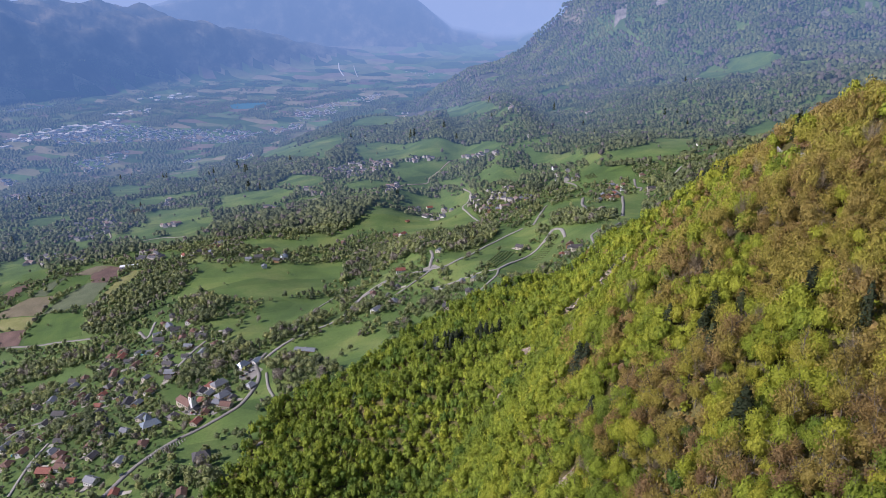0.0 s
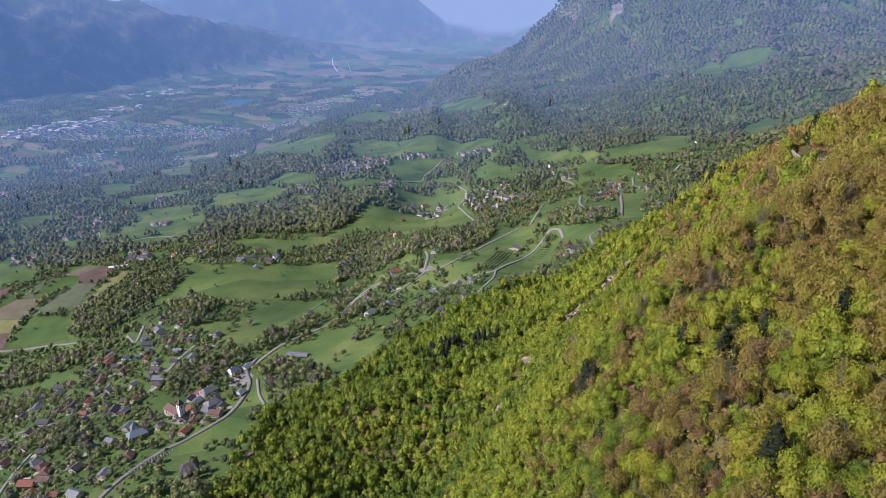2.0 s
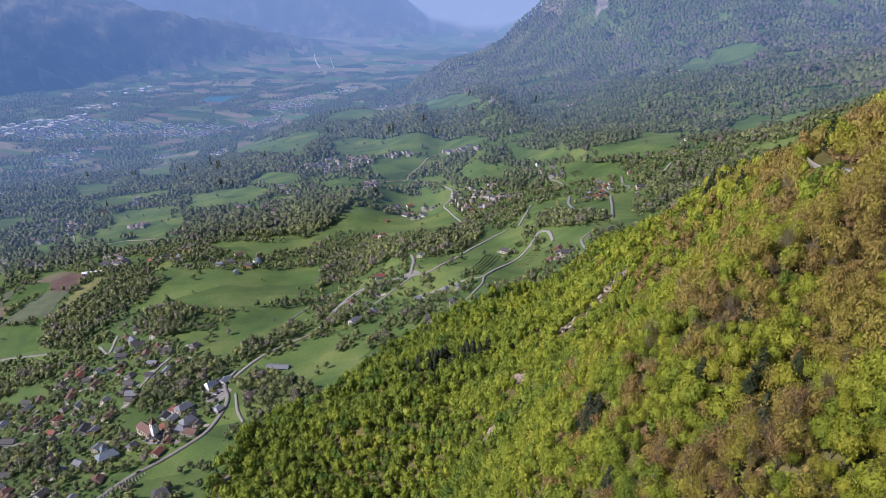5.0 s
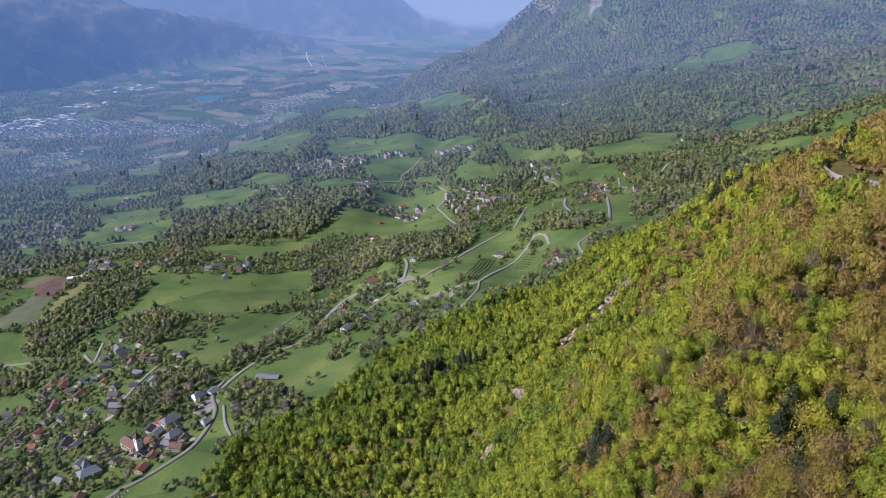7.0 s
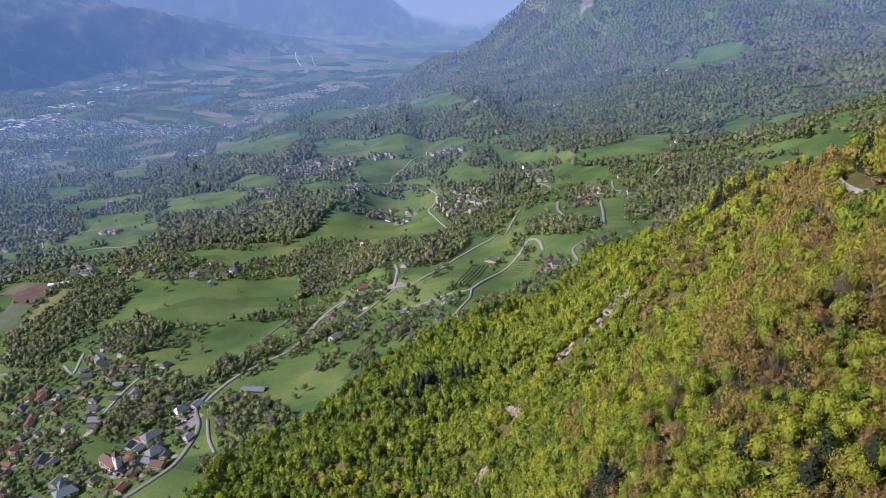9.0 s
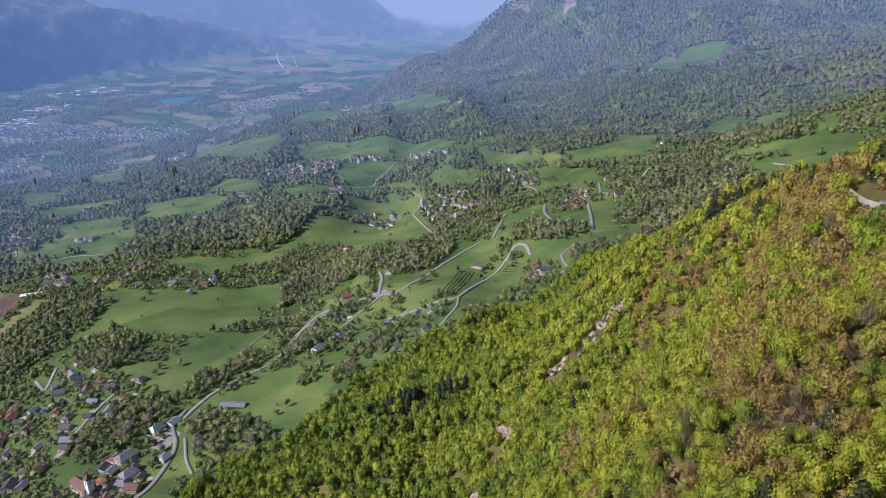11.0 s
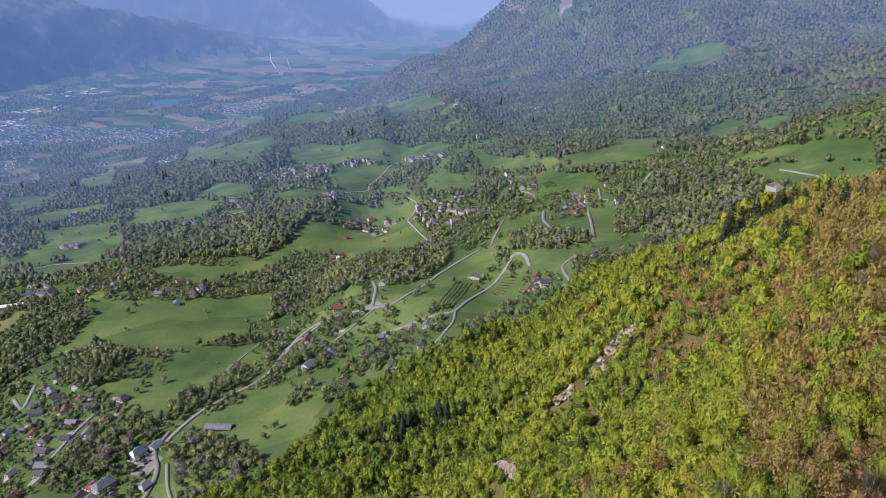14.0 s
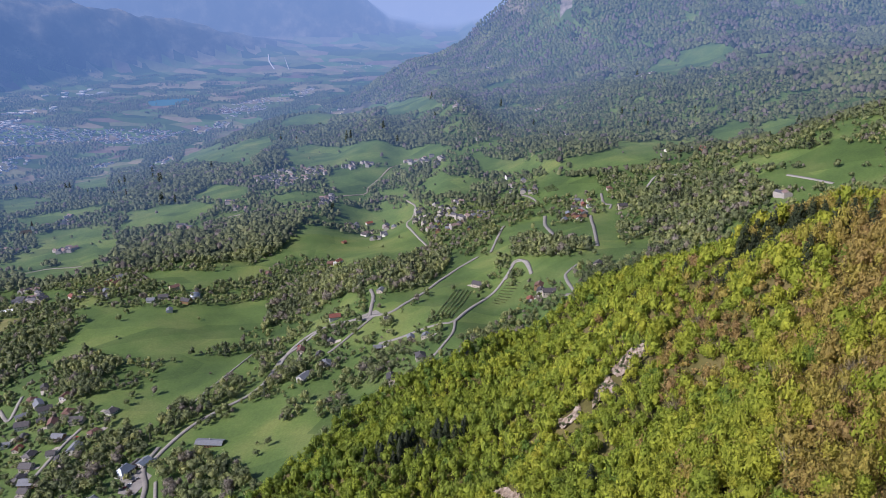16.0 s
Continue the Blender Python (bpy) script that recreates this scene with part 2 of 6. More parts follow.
def line_distance(x, y, pts):
    d = np.full(np.shape(x), 1e9)
    for (ax, ay), (bx, by) in zip(pts[:-1], pts[1:]):
        dx, dy = bx - ax, by - ay
        k = np.clip(((x - ax) * dx + (y - ay) * dy) / (dx * dx + dy * dy + 1e-9), 0, 1)
        d = np.minimum(d, np.hypot(x - ax - k * dx, y - ay - k * dy))
    return d


def under_wood(x, y):
    """How far the floor of the wood lies under the level of the road, the rocks and the meadows round it."""
    out = np.zeros(np.shape(x))
    box = (x > -340) & (x < 700) & (y > -240) & (y < 960)
    if not box.any():
        return out
    px, py = x[box], y[box]
    within = np.zeros(np.shape(px), bool)
    for (ax, ay), (bx, by) in zip(SPUR, SPUR[1:] + SPUR[:1]):
        within ^= ((ay > py) != (by > py)) & (px < (bx - ax) * (py - ay) / (by - ay + 1e-9) + ax)
    dip = within * smooth(line_distance(px, py, SPUR + SPUR[:1]), 0, 30)
    dip = dip * smooth(line_distance(px, py, SPUR_ROAD), 5, 20)
    for ring in SCREE:
        c = np.mean(ring, 0)
        dip = dip * smooth(np.hypot(px - c[0], py - c[1]), 12, 26)
    v = py + 0.3 * px + 22 * np.sin(px / 90.0 + 0.8)
    ribs = 0.62 * np.sin(v / 17.5 + 1.1) + 0.38 * np.sin(v / 8.6 + px / 60.0) + 0.35 * waves(px, py, 75, 66)
    out[box] = dip * (8.5 + 7.5 * ribs)
    return out


def relief(x, y):
    """Height of the ground, in metres, before the far distance is drawn in."""
    x, y = np.asarray(x, float), np.asarray(y, float)
    z = bench(x, y) + 2.0 * waves(x, y, 140, 3) * smooth(y, 600, 1000)
    # a saddle behind the knob of the road, and the shoulder beyond it
    z = z - 30 * np.exp(-(((x - 325) / 80) ** 2) - ((y - 538) / 50) ** 2) + 7 * np.exp(-(((x - 300) / 60) ** 2) - ((y - 650) / 40) ** 2) + 7 * np.exp(-(((x - 275) / 45) ** 2) - ((y - 468) / 28) ** 2)
    z = z + 7 * waves(x, y, 420, 5) * smooth(y, 1700, 2400) + 16 * waves(x, y, 500, 11) * smooth(x + 0.3 * y, 1300, 2000)
    # the mountain on the east side ends in a shoulder with cliffs, beyond which the main valley opens
    e = x - 970 + 0.18 * (np.clip(y, 0, 5000) - 3950) - 0.9 * np.clip(y - 5000, 0, None)
    far = np.interp(e, [-3000, -1700, -1000, -600, -410, -225, -125, 20, 60, 150, 400, 1200, 3000], [-340, -340, -230, 0, 40, 125, 215, 345, 430, 480, 560, 740, 1000])
    far = far + 26 * waves(x, y, 700, 21) * smooth(e, -600, 100) + 14 * waves(x, y, 260, 22) * smooth(e, -600, 0)
    k = smooth(y, 3000, 4500)
    z = z * (1 - k) + far * k
    west = smooth(-x - 0.1 * np.clip(y - 2500, 0, 1000), 1350, 2300)
    z = z * (1 - west * (1 - k)) + VALLEY_FLOOR * west * (1 - k)
    # the range across the valley: it falls off towards the north
    s = np.interp(y, [3000, 5370, 6000, 6531, 8160, 9850, 13000], [-4600, -4150, -3750, -3150, -2480, -1700, -500]) - x
    ridge = np.interp(s, [0, 250, 700, 1300, 2300, 3200, 5000], [0, 90, 420, 640, 820, 880, 800]) * (1 - smooth(y, 8500, 13500)) * smooth(y, 2500, 5000)
    ridge = ridge * (1 + 0.16 * waves(x, y, 1500, 31) + 0.09 * waves(x, y, 600, 32))
    z = np.where(s > 0, np.maximum(z, VALLEY_FLOOR + ridge), z)
    # the great mountains at the head of the valley
    d, a = np.hypot(x, y), np.degrees(np.arctan2(x, y))
    top = np.interp(a, [-70, -40, -27, -22.5, -19, -12, -6, -2, 0.8, 4, 6, 12, 40, 70], [500, 700, 300, 430, 720, 1150, 1000, 560, -120, -330, -340, 200, 1500, 1500])
    head = (top - VALLEY_FLOOR) * smooth(d, 12500, 16500) * (1 + 0.07 * waves(x, y, 3200, 41) + 0.03 * waves(x, y, 1100, 42))
    # an added last range closes the view; its pale glow stands in for hazy sky
    head = np.maximum(head, 2300 * smooth(d, 21000, 29000) * (1 + 0.05 * waves(x, y, 4000, 43)))
    return np.maximum(z, VALLEY_FLOOR + head) - under_wood(x, y)


CENTRE, KEEP, REACH = (0.0, 105.0, 430.0), 3000.0, 1750.0


def drawn_in(p):
    """Draws the far distance in towards the middle of the flight, along the line of sight, so that the whole land ends within 4.8 km."""
    p = np.asarray(p, float) - CENTRE
    d = np.maximum(np.hypot(p[..., 0], p[..., 1]), 1e-6)
    k = np.where(d > KEEP, (KEEP + REACH * (1 - np.exp(-(d - KEEP) / 4000))) / d, 1.0)
    return p * k[..., None] + CENTRE


def ground(x, y):
    return float(relief(np.array([x]), np.array([y]))[0])


def sheet(name, verts, faces, mats, index=None, shade=True):
    me = bpy.data.meshes.new(name)
    verts, faces = np.asarray(verts, np.float32), np.asarray(faces, np.int32)
    me.vertices.add(len(verts))
    me.vertices.foreach_set("co", verts.ravel())
    k = faces.shape[1]
    me.loops.add(faces.size)
    me.loops.foreach_set("vertex_index", faces.ravel())
    me.polygons.add(len(faces))
    me.polygons.foreach_set("loop_start", np.arange(0, faces.size, k, dtype=np.int32))
    if index is not None:
        me.polygons.foreach_set("material_index", np.asarray(index, np.int32))
    me.polygons.foreach_set("use_smooth", np.full(len(faces), shade))
    for m in mats:
        me.materials.append(m)
    me.update(calc_edges=True)
    return me


def inside(x, y, ring):
    r = np.asarray(ring, float)
    hit = np.zeros(np.shape(x), bool)
    for (ax, ay), (bx, by) in zip(r, np.roll(r, -1, 0)):
        hit ^= ((ay > y) != (by > y)) & (x < (bx - ax) * (y - ay) / (by - ay + 1e-9) + ax)
    return hit


def ground_sheet():
    ang = np.radians(np.concatenate([np.arange(-180, -48, 4.0), np.arange(-48, 50, 0.4), np.arange(50, 180, 4.0)]))
    rad = np.concatenate([[1.0], 60 * 1.0118 ** np.arange(0, 285), 60 * 1.0118**284 * 1.028 ** np.arange(1, 110)])
    rad = rad[rad < 34000]
    A, Rr = np.meshgrid(ang, rad, indexing="ij")
    x, y = Rr * np.sin(A), -250 + Rr * np.cos(A)
    p = drawn_in(np.stack([x, y, relief(x, y)], -1)).reshape(-1, 3)
    na, nr = len(ang), len(rad)
    i, j = np.meshgrid(np.arange(na), np.arange(nr - 1), indexing="ij")
    a, b = i * nr + j, ((i + 1) % na) * nr + j
    f = np.stack([a, b, b + 1, a + 1], -1).reshape(-1, 4)[:, ::-1]
    xc, yc = (x[:, :-1] + x[:, 1:]) / 2, (y[:, :-1] + y[:, 1:]) / 2
    zc, far = relief(xc, yc), np.hypot(xc, yc - 105)
    slot = np.where(far > 1500, np.where(zc < -235, 2, 3), 0)
    slot = np.where((far > 4300) & (zc > -250), 4, slot)
    slot = np.where(inside(xc, yc, SPUR), 1, slot)
    for cx, cy, rx, ry in CLIFFS:
        slot = np.where(((xc - cx) / rx) ** 2 + ((yc - cy) / ry) ** 2 < 1, 5, slot)
    return sheet("ground", p, f, [MEADOW, SCRUB, FAR_LAND, FAR_MEADOW, FAR_RANGE, FAR_CLIFF], slot.ravel())


tagged(new("ground", ground_sheet()), "green spring meadows rolling down to a wide hazy valley", "ground", kind="structure")

# ---- plan of the land: meadows, fields, woods and lanes ----
MEADOWS, WOODS, FIELDS, ROADS, HAMLETS, CLUSTERS = [], [], [], [], [], []
MEADOWS.append([(-495, 1047), (-473, 1121), (-467, 1208), (-475, 1264), (-368, 1251), (-198, 1255), (-210, 1192), (-233, 1116), (-259, 1090), (-313, 1063), (-336, 1066), (-363, 1078), (-392, 1106), (-406, 1101), (-434, 1124), (-438, 1065), (-477, 1058)])
MEADOWS.append([(-313, 973), (-303, 1032), (-296, 1070), (-268, 1080), (-212, 1074), (-202, 1061), (-222, 972), (-235, 938), (-262, 915), (-267, 890), (-314, 873), (-322, 869), (-315, 939)])
MEADOWS.append([(-210, 867), (-182, 883), (-156, 914), (-124, 903), (-117, 874), (-124, 836), (-137, 807), (-144, 771), (-171, 831), (-182, 852)])
MEADOWS.append([(-132, 781), (-108, 827), (-83, 877), (-65, 722), (-93, 705), (-124, 735), (-134, 760)])
MEADOWS.append([(-93, 881), (-91, 922), (-62, 939), (-38, 958), (-63, 912), (-72, 858)])
MEADOWS.append([(-48, 876), (-30, 892), (-3, 886), (-16, 852), (-34, 838)])
MEADOWS.append([(-282, 1258), (-227, 1284), (-168, 1271), (-169, 1245), (-188, 1187), (-215, 1145), (-238, 1136), (-260, 1162)])
MEADOWS.append([(-14, 1079), (-1, 1109), (66, 1137), (55, 1102), (6, 1055)])
MEADOWS.append([(-17, 1040), (-40, 1016), (-47, 1006), (-24, 998), (-2, 1020)])
MEADOWS.append([(21, 1034), (62, 1084), (97, 1107), (89, 1067), (55, 982), (33, 979), (5, 1006)])
MEADOWS.append([(90, 1125), (127, 1222), (162, 1212), (172, 1162), (139, 1115), (94, 1010), (61, 966), (59, 988), (99, 1092)])
MEADOWS.append([(100, 999), (157, 1075), (177, 1054), (178, 1004), (140, 972), (120, 934), (76, 875), (67, 882)])
MEADOWS.append([(210, 1124), (249, 1070), (252, 1024), (227, 988), (207, 1039)])
MEADOWS.append([(294, 1272), (339, 1262), (305, 1111), (280, 1125), (282, 1211)])
MEADOWS.append([(357, 1292), (396, 1320), (337, 1105), (307, 1090)])
MEADOWS.append([(275, 1360), (302, 1345), (260, 1250), (231, 1226), (214, 1255), (250, 1362)])
MEADOWS.append([(106, 1202), (170, 1240), (173, 1174), (147, 1120), (96, 1106), (61, 1083)])
MEADOWS.append([(406, 1668), (513, 1648), (590, 1649), (555, 1501), (510, 1470), (407, 1560)])
MEADOWS.append([(540, 1768), (715, 1788), (604, 1636), (546, 1668)])
MEADOWS.append([(324, 1607), (358, 1575), (348, 1444), (313, 1480)])
MEADOWS.append([(494, 1413), (535, 1372), (514, 1334), (476, 1362)])
MEADOWS.append([(288, 1044), (370, 1093), (345, 1031), (295, 977), (284, 1008)])
MEADOWS.append([(280, 938), (317, 942), (265, 834), (260, 864)])
MEADOWS.append([(530, 1735), (659, 1781), (754, 1788), (695, 1690), (535, 1644)])
MEADOWS.append([(404, 1640), (487, 1606), (570, 1559), (551, 1482), (474, 1506), (402, 1582)])
MEADOWS.append([(631, 1313), (680, 1223), (728, 1127), (715, 1106), (652, 1153), (622, 1204), (613, 1239)])
MEADOWS.append([(612, 1153), (697, 1080), (636, 1089)])
MEADOWS.append([(574, 1230), (603, 1170), (626, 1100), (614, 1088), (584, 1133)])
MEADOWS.append([(920, 1801), (999, 1770), (765, 1433), (858, 1673)])
MEADOWS.append([(800, 1822), (858, 1846), (921, 1848), (736, 1602), (760, 1705)])
MEADOWS.append([(-617, 2605), (-512, 2746), (-426, 2719), (-369, 2599), (-394, 2442), (-426, 2408), (-468, 2346)])
MEADOWS.append([(-310, 2511), (-208, 2522), (-71, 2340), (-1, 2278), (86, 2348), (146, 2202), (168, 2079), (164, 2023), (80, 2165), (-17, 2117), (-33, 2082), (-166, 2190), (-226, 2299), (-292, 2355)])
MEADOWS.append([(-678, 2008), (-586, 2040), (-474, 1968), (-445, 1869), (-491, 1819), (-573, 1858), (-632, 1885)])
MEADOWS.append([(-517, 2087), (-491, 2156), (-378, 2069), (-376, 1965), (-426, 1954)])
MEADOWS.append([(-137, 1670), (-73, 1860), (66, 1772), (38, 1714), (-22, 1772), (-68, 1736)])
MEADOWS.append([(-263, 1611), (-179, 1640), (-113, 1596), (-37, 1513), (-114, 1443), (-173, 1466)])
MEADOWS.append([(-68, 1564), (-14, 1675), (37, 1659), (75, 1405), (-1, 1312), (-43, 1330)])
MEADOWS.append([(-466, 1448), (-384, 1436), (-290, 1418), (-304, 1349), (-338, 1315), (-385, 1355)])
MEADOWS.append([(-145, 2117), (-41, 2094), (38, 2071), (-17, 2012), (-109, 2036)])
MEADOWS.append([(-24, 1943), (57, 1921), (68, 1827), (-2, 1893)])
MEADOWS.append([(-303, 1934), (-224, 1953), (-154, 1914), (-236, 1808)])
MEADOWS.append([(-852, 1647), (-817, 1763), (-817, 1867), (-784, 1934), (-729, 1847), (-681, 1772), (-673, 1675), (-709, 1634), (-745, 1598)])
MEADOWS.append([(-966, 1628), (-953, 1678), (-878, 1633), (-864, 1545)])
MEADOWS.append([(-649, 1941), (-582, 2028), (-471, 1946), (-447, 1838), (-550, 1856), (-605, 1844)])
MEADOWS.append([(-457, 1436), (-356, 1434), (-336, 1347), (-402, 1359)])
MEADOWS.append([(-1022, 1471), (-993, 1522), (-812, 1313), (-844, 1294), (-880, 1248)])
MEADOWS.append([(-1218, 1878), (-1166, 1944), (-1078, 1920), (-1106, 1834), (-1183, 1843)])
MEADOWS.append([(-358, 954), (-321, 992), (-314, 928), (-343, 932)])
MEADOWS.append([(-676, 915), (-626, 935), (-566, 922), (-520, 894), (-593, 903), (-648, 901)])
MEADOWS.append([(-298, 627), (-269, 654), (-246, 684), (-228, 718), (-211, 719), (-220, 676), (-239, 641), (-257, 619), (-278, 608)])
MEADOWS.append([(-45, 4230), (85, 3977), (203, 2789), (214, 2512), (135, 2730), (27, 2866)])
MEADOWS.append([(188, 4605), (328, 4558), (408, 4271), (305, 4216)])
MEADOWS.append([(-274, 2436), (-74, 2398), (96, 2316), (186, 2052), (150, 2014), (-67, 2147), (-246, 2350)])
MEADOWS.append([(414, 3234), (620, 3550), (626, 3346), (465, 3056)])
MEADOWS.append([(-644, 1807), (-654, 1890), (-635, 1984), (-514, 1971), (-428, 1947), (-424, 1895), (-472, 1808), (-602, 1838)])
MEADOWS.append([(-529, 2121), (-437, 2098), (-365, 2046), (-361, 1939), (-422, 1955), (-511, 2048)])
MEADOWS.append([(-648, 2594), (-635, 2836), (-505, 2731), (-390, 2644), (-368, 2554), (-361, 2326), (-402, 2262), (-500, 2404), (-555, 2370)])
MEADOWS.append([(-976, 3696), (-607, 2906), (-643, 2614), (-703, 2542), (-739, 2709)])
MEADOWS.append([(-875, 1904), (-842, 1955), (-696, 1910), (-663, 1785), (-688, 1718), (-744, 1703), (-812, 1799)])
MEADOWS.append([(-719, 1674), (-638, 1790), (-590, 1689), (-585, 1552), (-639, 1546)])
MEADOWS.append([(-1219, 2418), (-1144, 2443), (-1025, 2356), (-1004, 2184), (-1083, 2154)])
MEADOWS.append([(-1024, 2096), (-874, 2140), (-763, 2137), (-773, 2078), (-914, 1988)])
MEADOWS.append([(-742, 1621), (-615, 1571), (-571, 1518), (-632, 1481), (-709, 1508)])
MEADOWS.append([(-1174, 2847), (-1174, 3243), (-889, 2431), (-1000, 2442)])
MEADOWS.append([(-348, 1379), (-295, 1413), (-260, 1446), (-167, 1586), (-76, 1672), (-96, 1572), (-161, 1530), (-225, 1427), (-258, 1374)])
MEADOWS.append([(-224, 1662), (-151, 1672), (-101, 1666), (-142, 1564), (-211, 1560)])
MEADOWS.append([(-334, 2510), (-142, 2462), (-63, 2299), (-44, 2169), (-124, 2137), (-225, 2174), (-313, 2353)])
MEADOWS.append([(-60, 2181), (-28, 2259), (111, 2301), (189, 2029), (230, 1982), (69, 2130), (-43, 2091)])
MEADOWS.append([(-91, 1716), (-27, 1842), (75, 1759), (58, 1682), (13, 1681), (-53, 1727)])
MEADOWS.append([(-130, 1641), (-39, 1677), (13, 1681), (61, 1602), (73, 1401), (18, 1310), (-52, 1353), (-136, 1494)])
MEADOWS.append([(-197, 1889), (-100, 1941), (-43, 2020), (-56, 1921), (-111, 1857), (-179, 1853)])
MEADOWS.append([(-140, 2122), (-43, 2072), (-27, 2001), (-85, 1922), (-161, 1981)])
MEADOWS.append([(109, 1875), (170, 1840), (219, 1784), (192, 1680), (130, 1702), (98, 1811)])
MEADOWS.append([(242, 1961), (313, 1858), (392, 1666), (374, 1618), (318, 1738), (239, 1834)])
MEADOWS.append([(339, 1654), (385, 1546), (423, 1479), (401, 1405), (332, 1471), (315, 1543)])
MEADOWS.append([(215, 1343), (284, 1402), (282, 1285), (243, 1180), (197, 1213), (183, 1238)])
MEADOWS.append([(289, 1277), (346, 1257), (297, 1075), (263, 1127)])
MEADOWS.append([(361, 1291), (394, 1302), (326, 1065), (297, 1062)])
MEADOWS.append([(106, 1309), (178, 1208), (146, 1170), (109, 1153), (95, 1191)])
MEADOWS.append([(190, 1133), (215, 1132), (243, 1048), (228, 969), (193, 1062)])
MEADOWS.append([(286, 995), (363, 1059), (338, 1016), (276, 955)])
MEADOWS.append([(275, 924), (311, 931), (283, 877), (259, 879)])
MEADOWS.append([(424, 1647), (539, 1690), (636, 1737), (556, 1568), (529, 1466), (483, 1527), (434, 1554)])
MEADOWS.append([(473, 1371), (509, 1401), (531, 1353), (503, 1321)])
MEADOWS.append([(611, 1287), (658, 1271), (683, 1209), (721, 1116), (697, 1078), (644, 1143), (634, 1213), (606, 1234)])
MEADOWS.append([(567, 1216), (610, 1169), (628, 1076), (671, 1040), (693, 1072), (647, 1134), (590, 1228)])
MEADOWS.append([(864, 1684), (966, 1747), (926, 1678), (732, 1418)])
MEADOWS.append([(822, 1842), (903, 1892), (890, 1836), (815, 1798)])
MEADOWS.append([(12, 3037), (80, 4057), (183, 2821), (156, 2730), (56, 2909)])
MEADOWS.append([(-265, 3043), (-257, 4465), (-85, 4562), (48, 4016), (-79, 2997)])
MEADOWS.append([(894, 2621), (1163, 3076), (1187, 2849), (1001, 2489)])
MEADOWS.append([(1234, 3051), (1340, 3029), (1352, 2807), (1188, 2557), (1065, 2594)])
MEADOWS.append([(-1939, 4930), (-1631, 4553), (-1443, 4482), (-1493, 5004), (-1645, 5138)])
MEADOWS.append([(-1307, 4468), (-1276, 4871), (-1066, 5091), (-1009, 4805), (-1057, 4388), (-1220, 4269)])
WOODS.append([(-237, 797), (-215, 819), (-176, 800), (-138, 752), (-128, 728), (-159, 727), (-223, 752), (-236, 774)])
WOODS.append([(-30, 919), (-3, 938), (10, 905), (-3, 886), (-16, 874)])
WOODS.append([(-681, 908), (-645, 896), (-592, 900), (-536, 858), (-589, 849), (-635, 838)])
WOODS.append([(-265, 572), (-234, 585), (-213, 554), (-222, 531), (-245, 534)])
WOODS.append([(-618, 1048), (-627, 1147), (-588, 1168), (-554, 1202), (-509, 1214), (-472, 1178), (-474, 1144), (-505, 1126), (-518, 1068), (-530, 1032), (-552, 1005)])
WOODS.append([(-729, 988), (-674, 996), (-597, 981), (-565, 986), (-543, 940), (-602, 935), (-672, 941), (-696, 932)])
WOODS.append([(-368, 808), (-343, 850), (-296, 896), (-274, 859), (-286, 818), (-321, 786), (-334, 759)])
WOODS.append([(-282, 558), (-272, 592), (-258, 571), (-268, 551)])
WOODS.append([(-495, 736), (-447, 732), (-402, 699), (-390, 654), (-458, 685)])
WOODS.append([(-592, 1691), (-529, 1753), (-423, 1704), (-289, 1789), (-228, 1736), (-176, 1753), (-206, 1546), (-243, 1475), (-348, 1482), (-469, 1496), (-522, 1480)])
WOODS.append([(-741, 2155), (-770, 2650), (-632, 2585), (-475, 2335), (-399, 2200), (-364, 2083), (-491, 2156), (-529, 2067), (-671, 2089)])
WOODS.append([(-408, 2359), (-369, 2599), (-306, 2397), (-304, 2233), (-373, 2191)])
WOODS.append([(-342, 2699), (-214, 2873), (97, 2660), (186, 2316), (174, 2165), (-1, 2295), (-287, 2557)])
WOODS.append([(-194, 1275), (-162, 1363), (-98, 1368), (-26, 1246), (-33, 1138), (-96, 1191), (-147, 1221), (-187, 1155)])
WOODS.append([(-11, 1181), (29, 1308), (112, 1338), (103, 1224), (34, 1122), (-1, 1130)])
WOODS.append([(205, 1254), (242, 1252), (261, 1180), (298, 1114), (284, 1067), (221, 1118), (194, 1193)])
WOODS.append([(429, 1336), (501, 1384), (549, 1365), (579, 1249), (571, 1117), (526, 1105), (412, 1028), (355, 1014), (405, 1159)])
WOODS.append([(-169, 1000), (-137, 1035), (-101, 991), (-109, 963), (-140, 933)])
WOODS.append([(-326, 1580), (-257, 1578), (-278, 1497)])
WOODS.append([(-460, 1065), (-427, 1106), (-360, 1069), (-366, 1025), (-376, 977), (-410, 982)])
WOODS.append([(-264, 903), (-256, 940), (-222, 915), (-189, 947), (-181, 922), (-217, 895), (-244, 877)])
WOODS.append([(-333, 837), (-306, 877), (-252, 834), (-280, 823), (-289, 778), (-319, 778)])
WOODS.append([(-113, 719), (-62, 690), (-60, 666), (-118, 705)])
FIELDS.append(("red_soil", [(-711, 1282), (-686, 1317), (-641, 1299), (-637, 1213), (-688, 1234)]))
FIELDS.append(("tan_soil", [(-755, 1296), (-729, 1339), (-680, 1316), (-708, 1275)]))
FIELDS.append(("young_wheat", [(-757, 1202), (-752, 1280), (-705, 1280), (-700, 1228), (-734, 1196)]))
FIELDS.append(("grey_crop", [(-734, 1136), (-717, 1183), (-694, 1237), (-643, 1215), (-645, 1144), (-691, 1133)]))
FIELDS.append(("tan_soil", [(-826, 1159), (-792, 1202), (-738, 1196), (-735, 1133), (-815, 1140)]))
FIELDS.append(("dry_grass", [(-814, 1137), (-739, 1131), (-739, 1096), (-794, 1102)]))
FIELDS.append(("red_soil", [(-792, 1099), (-742, 1096), (-734, 1055), (-770, 1060)]))
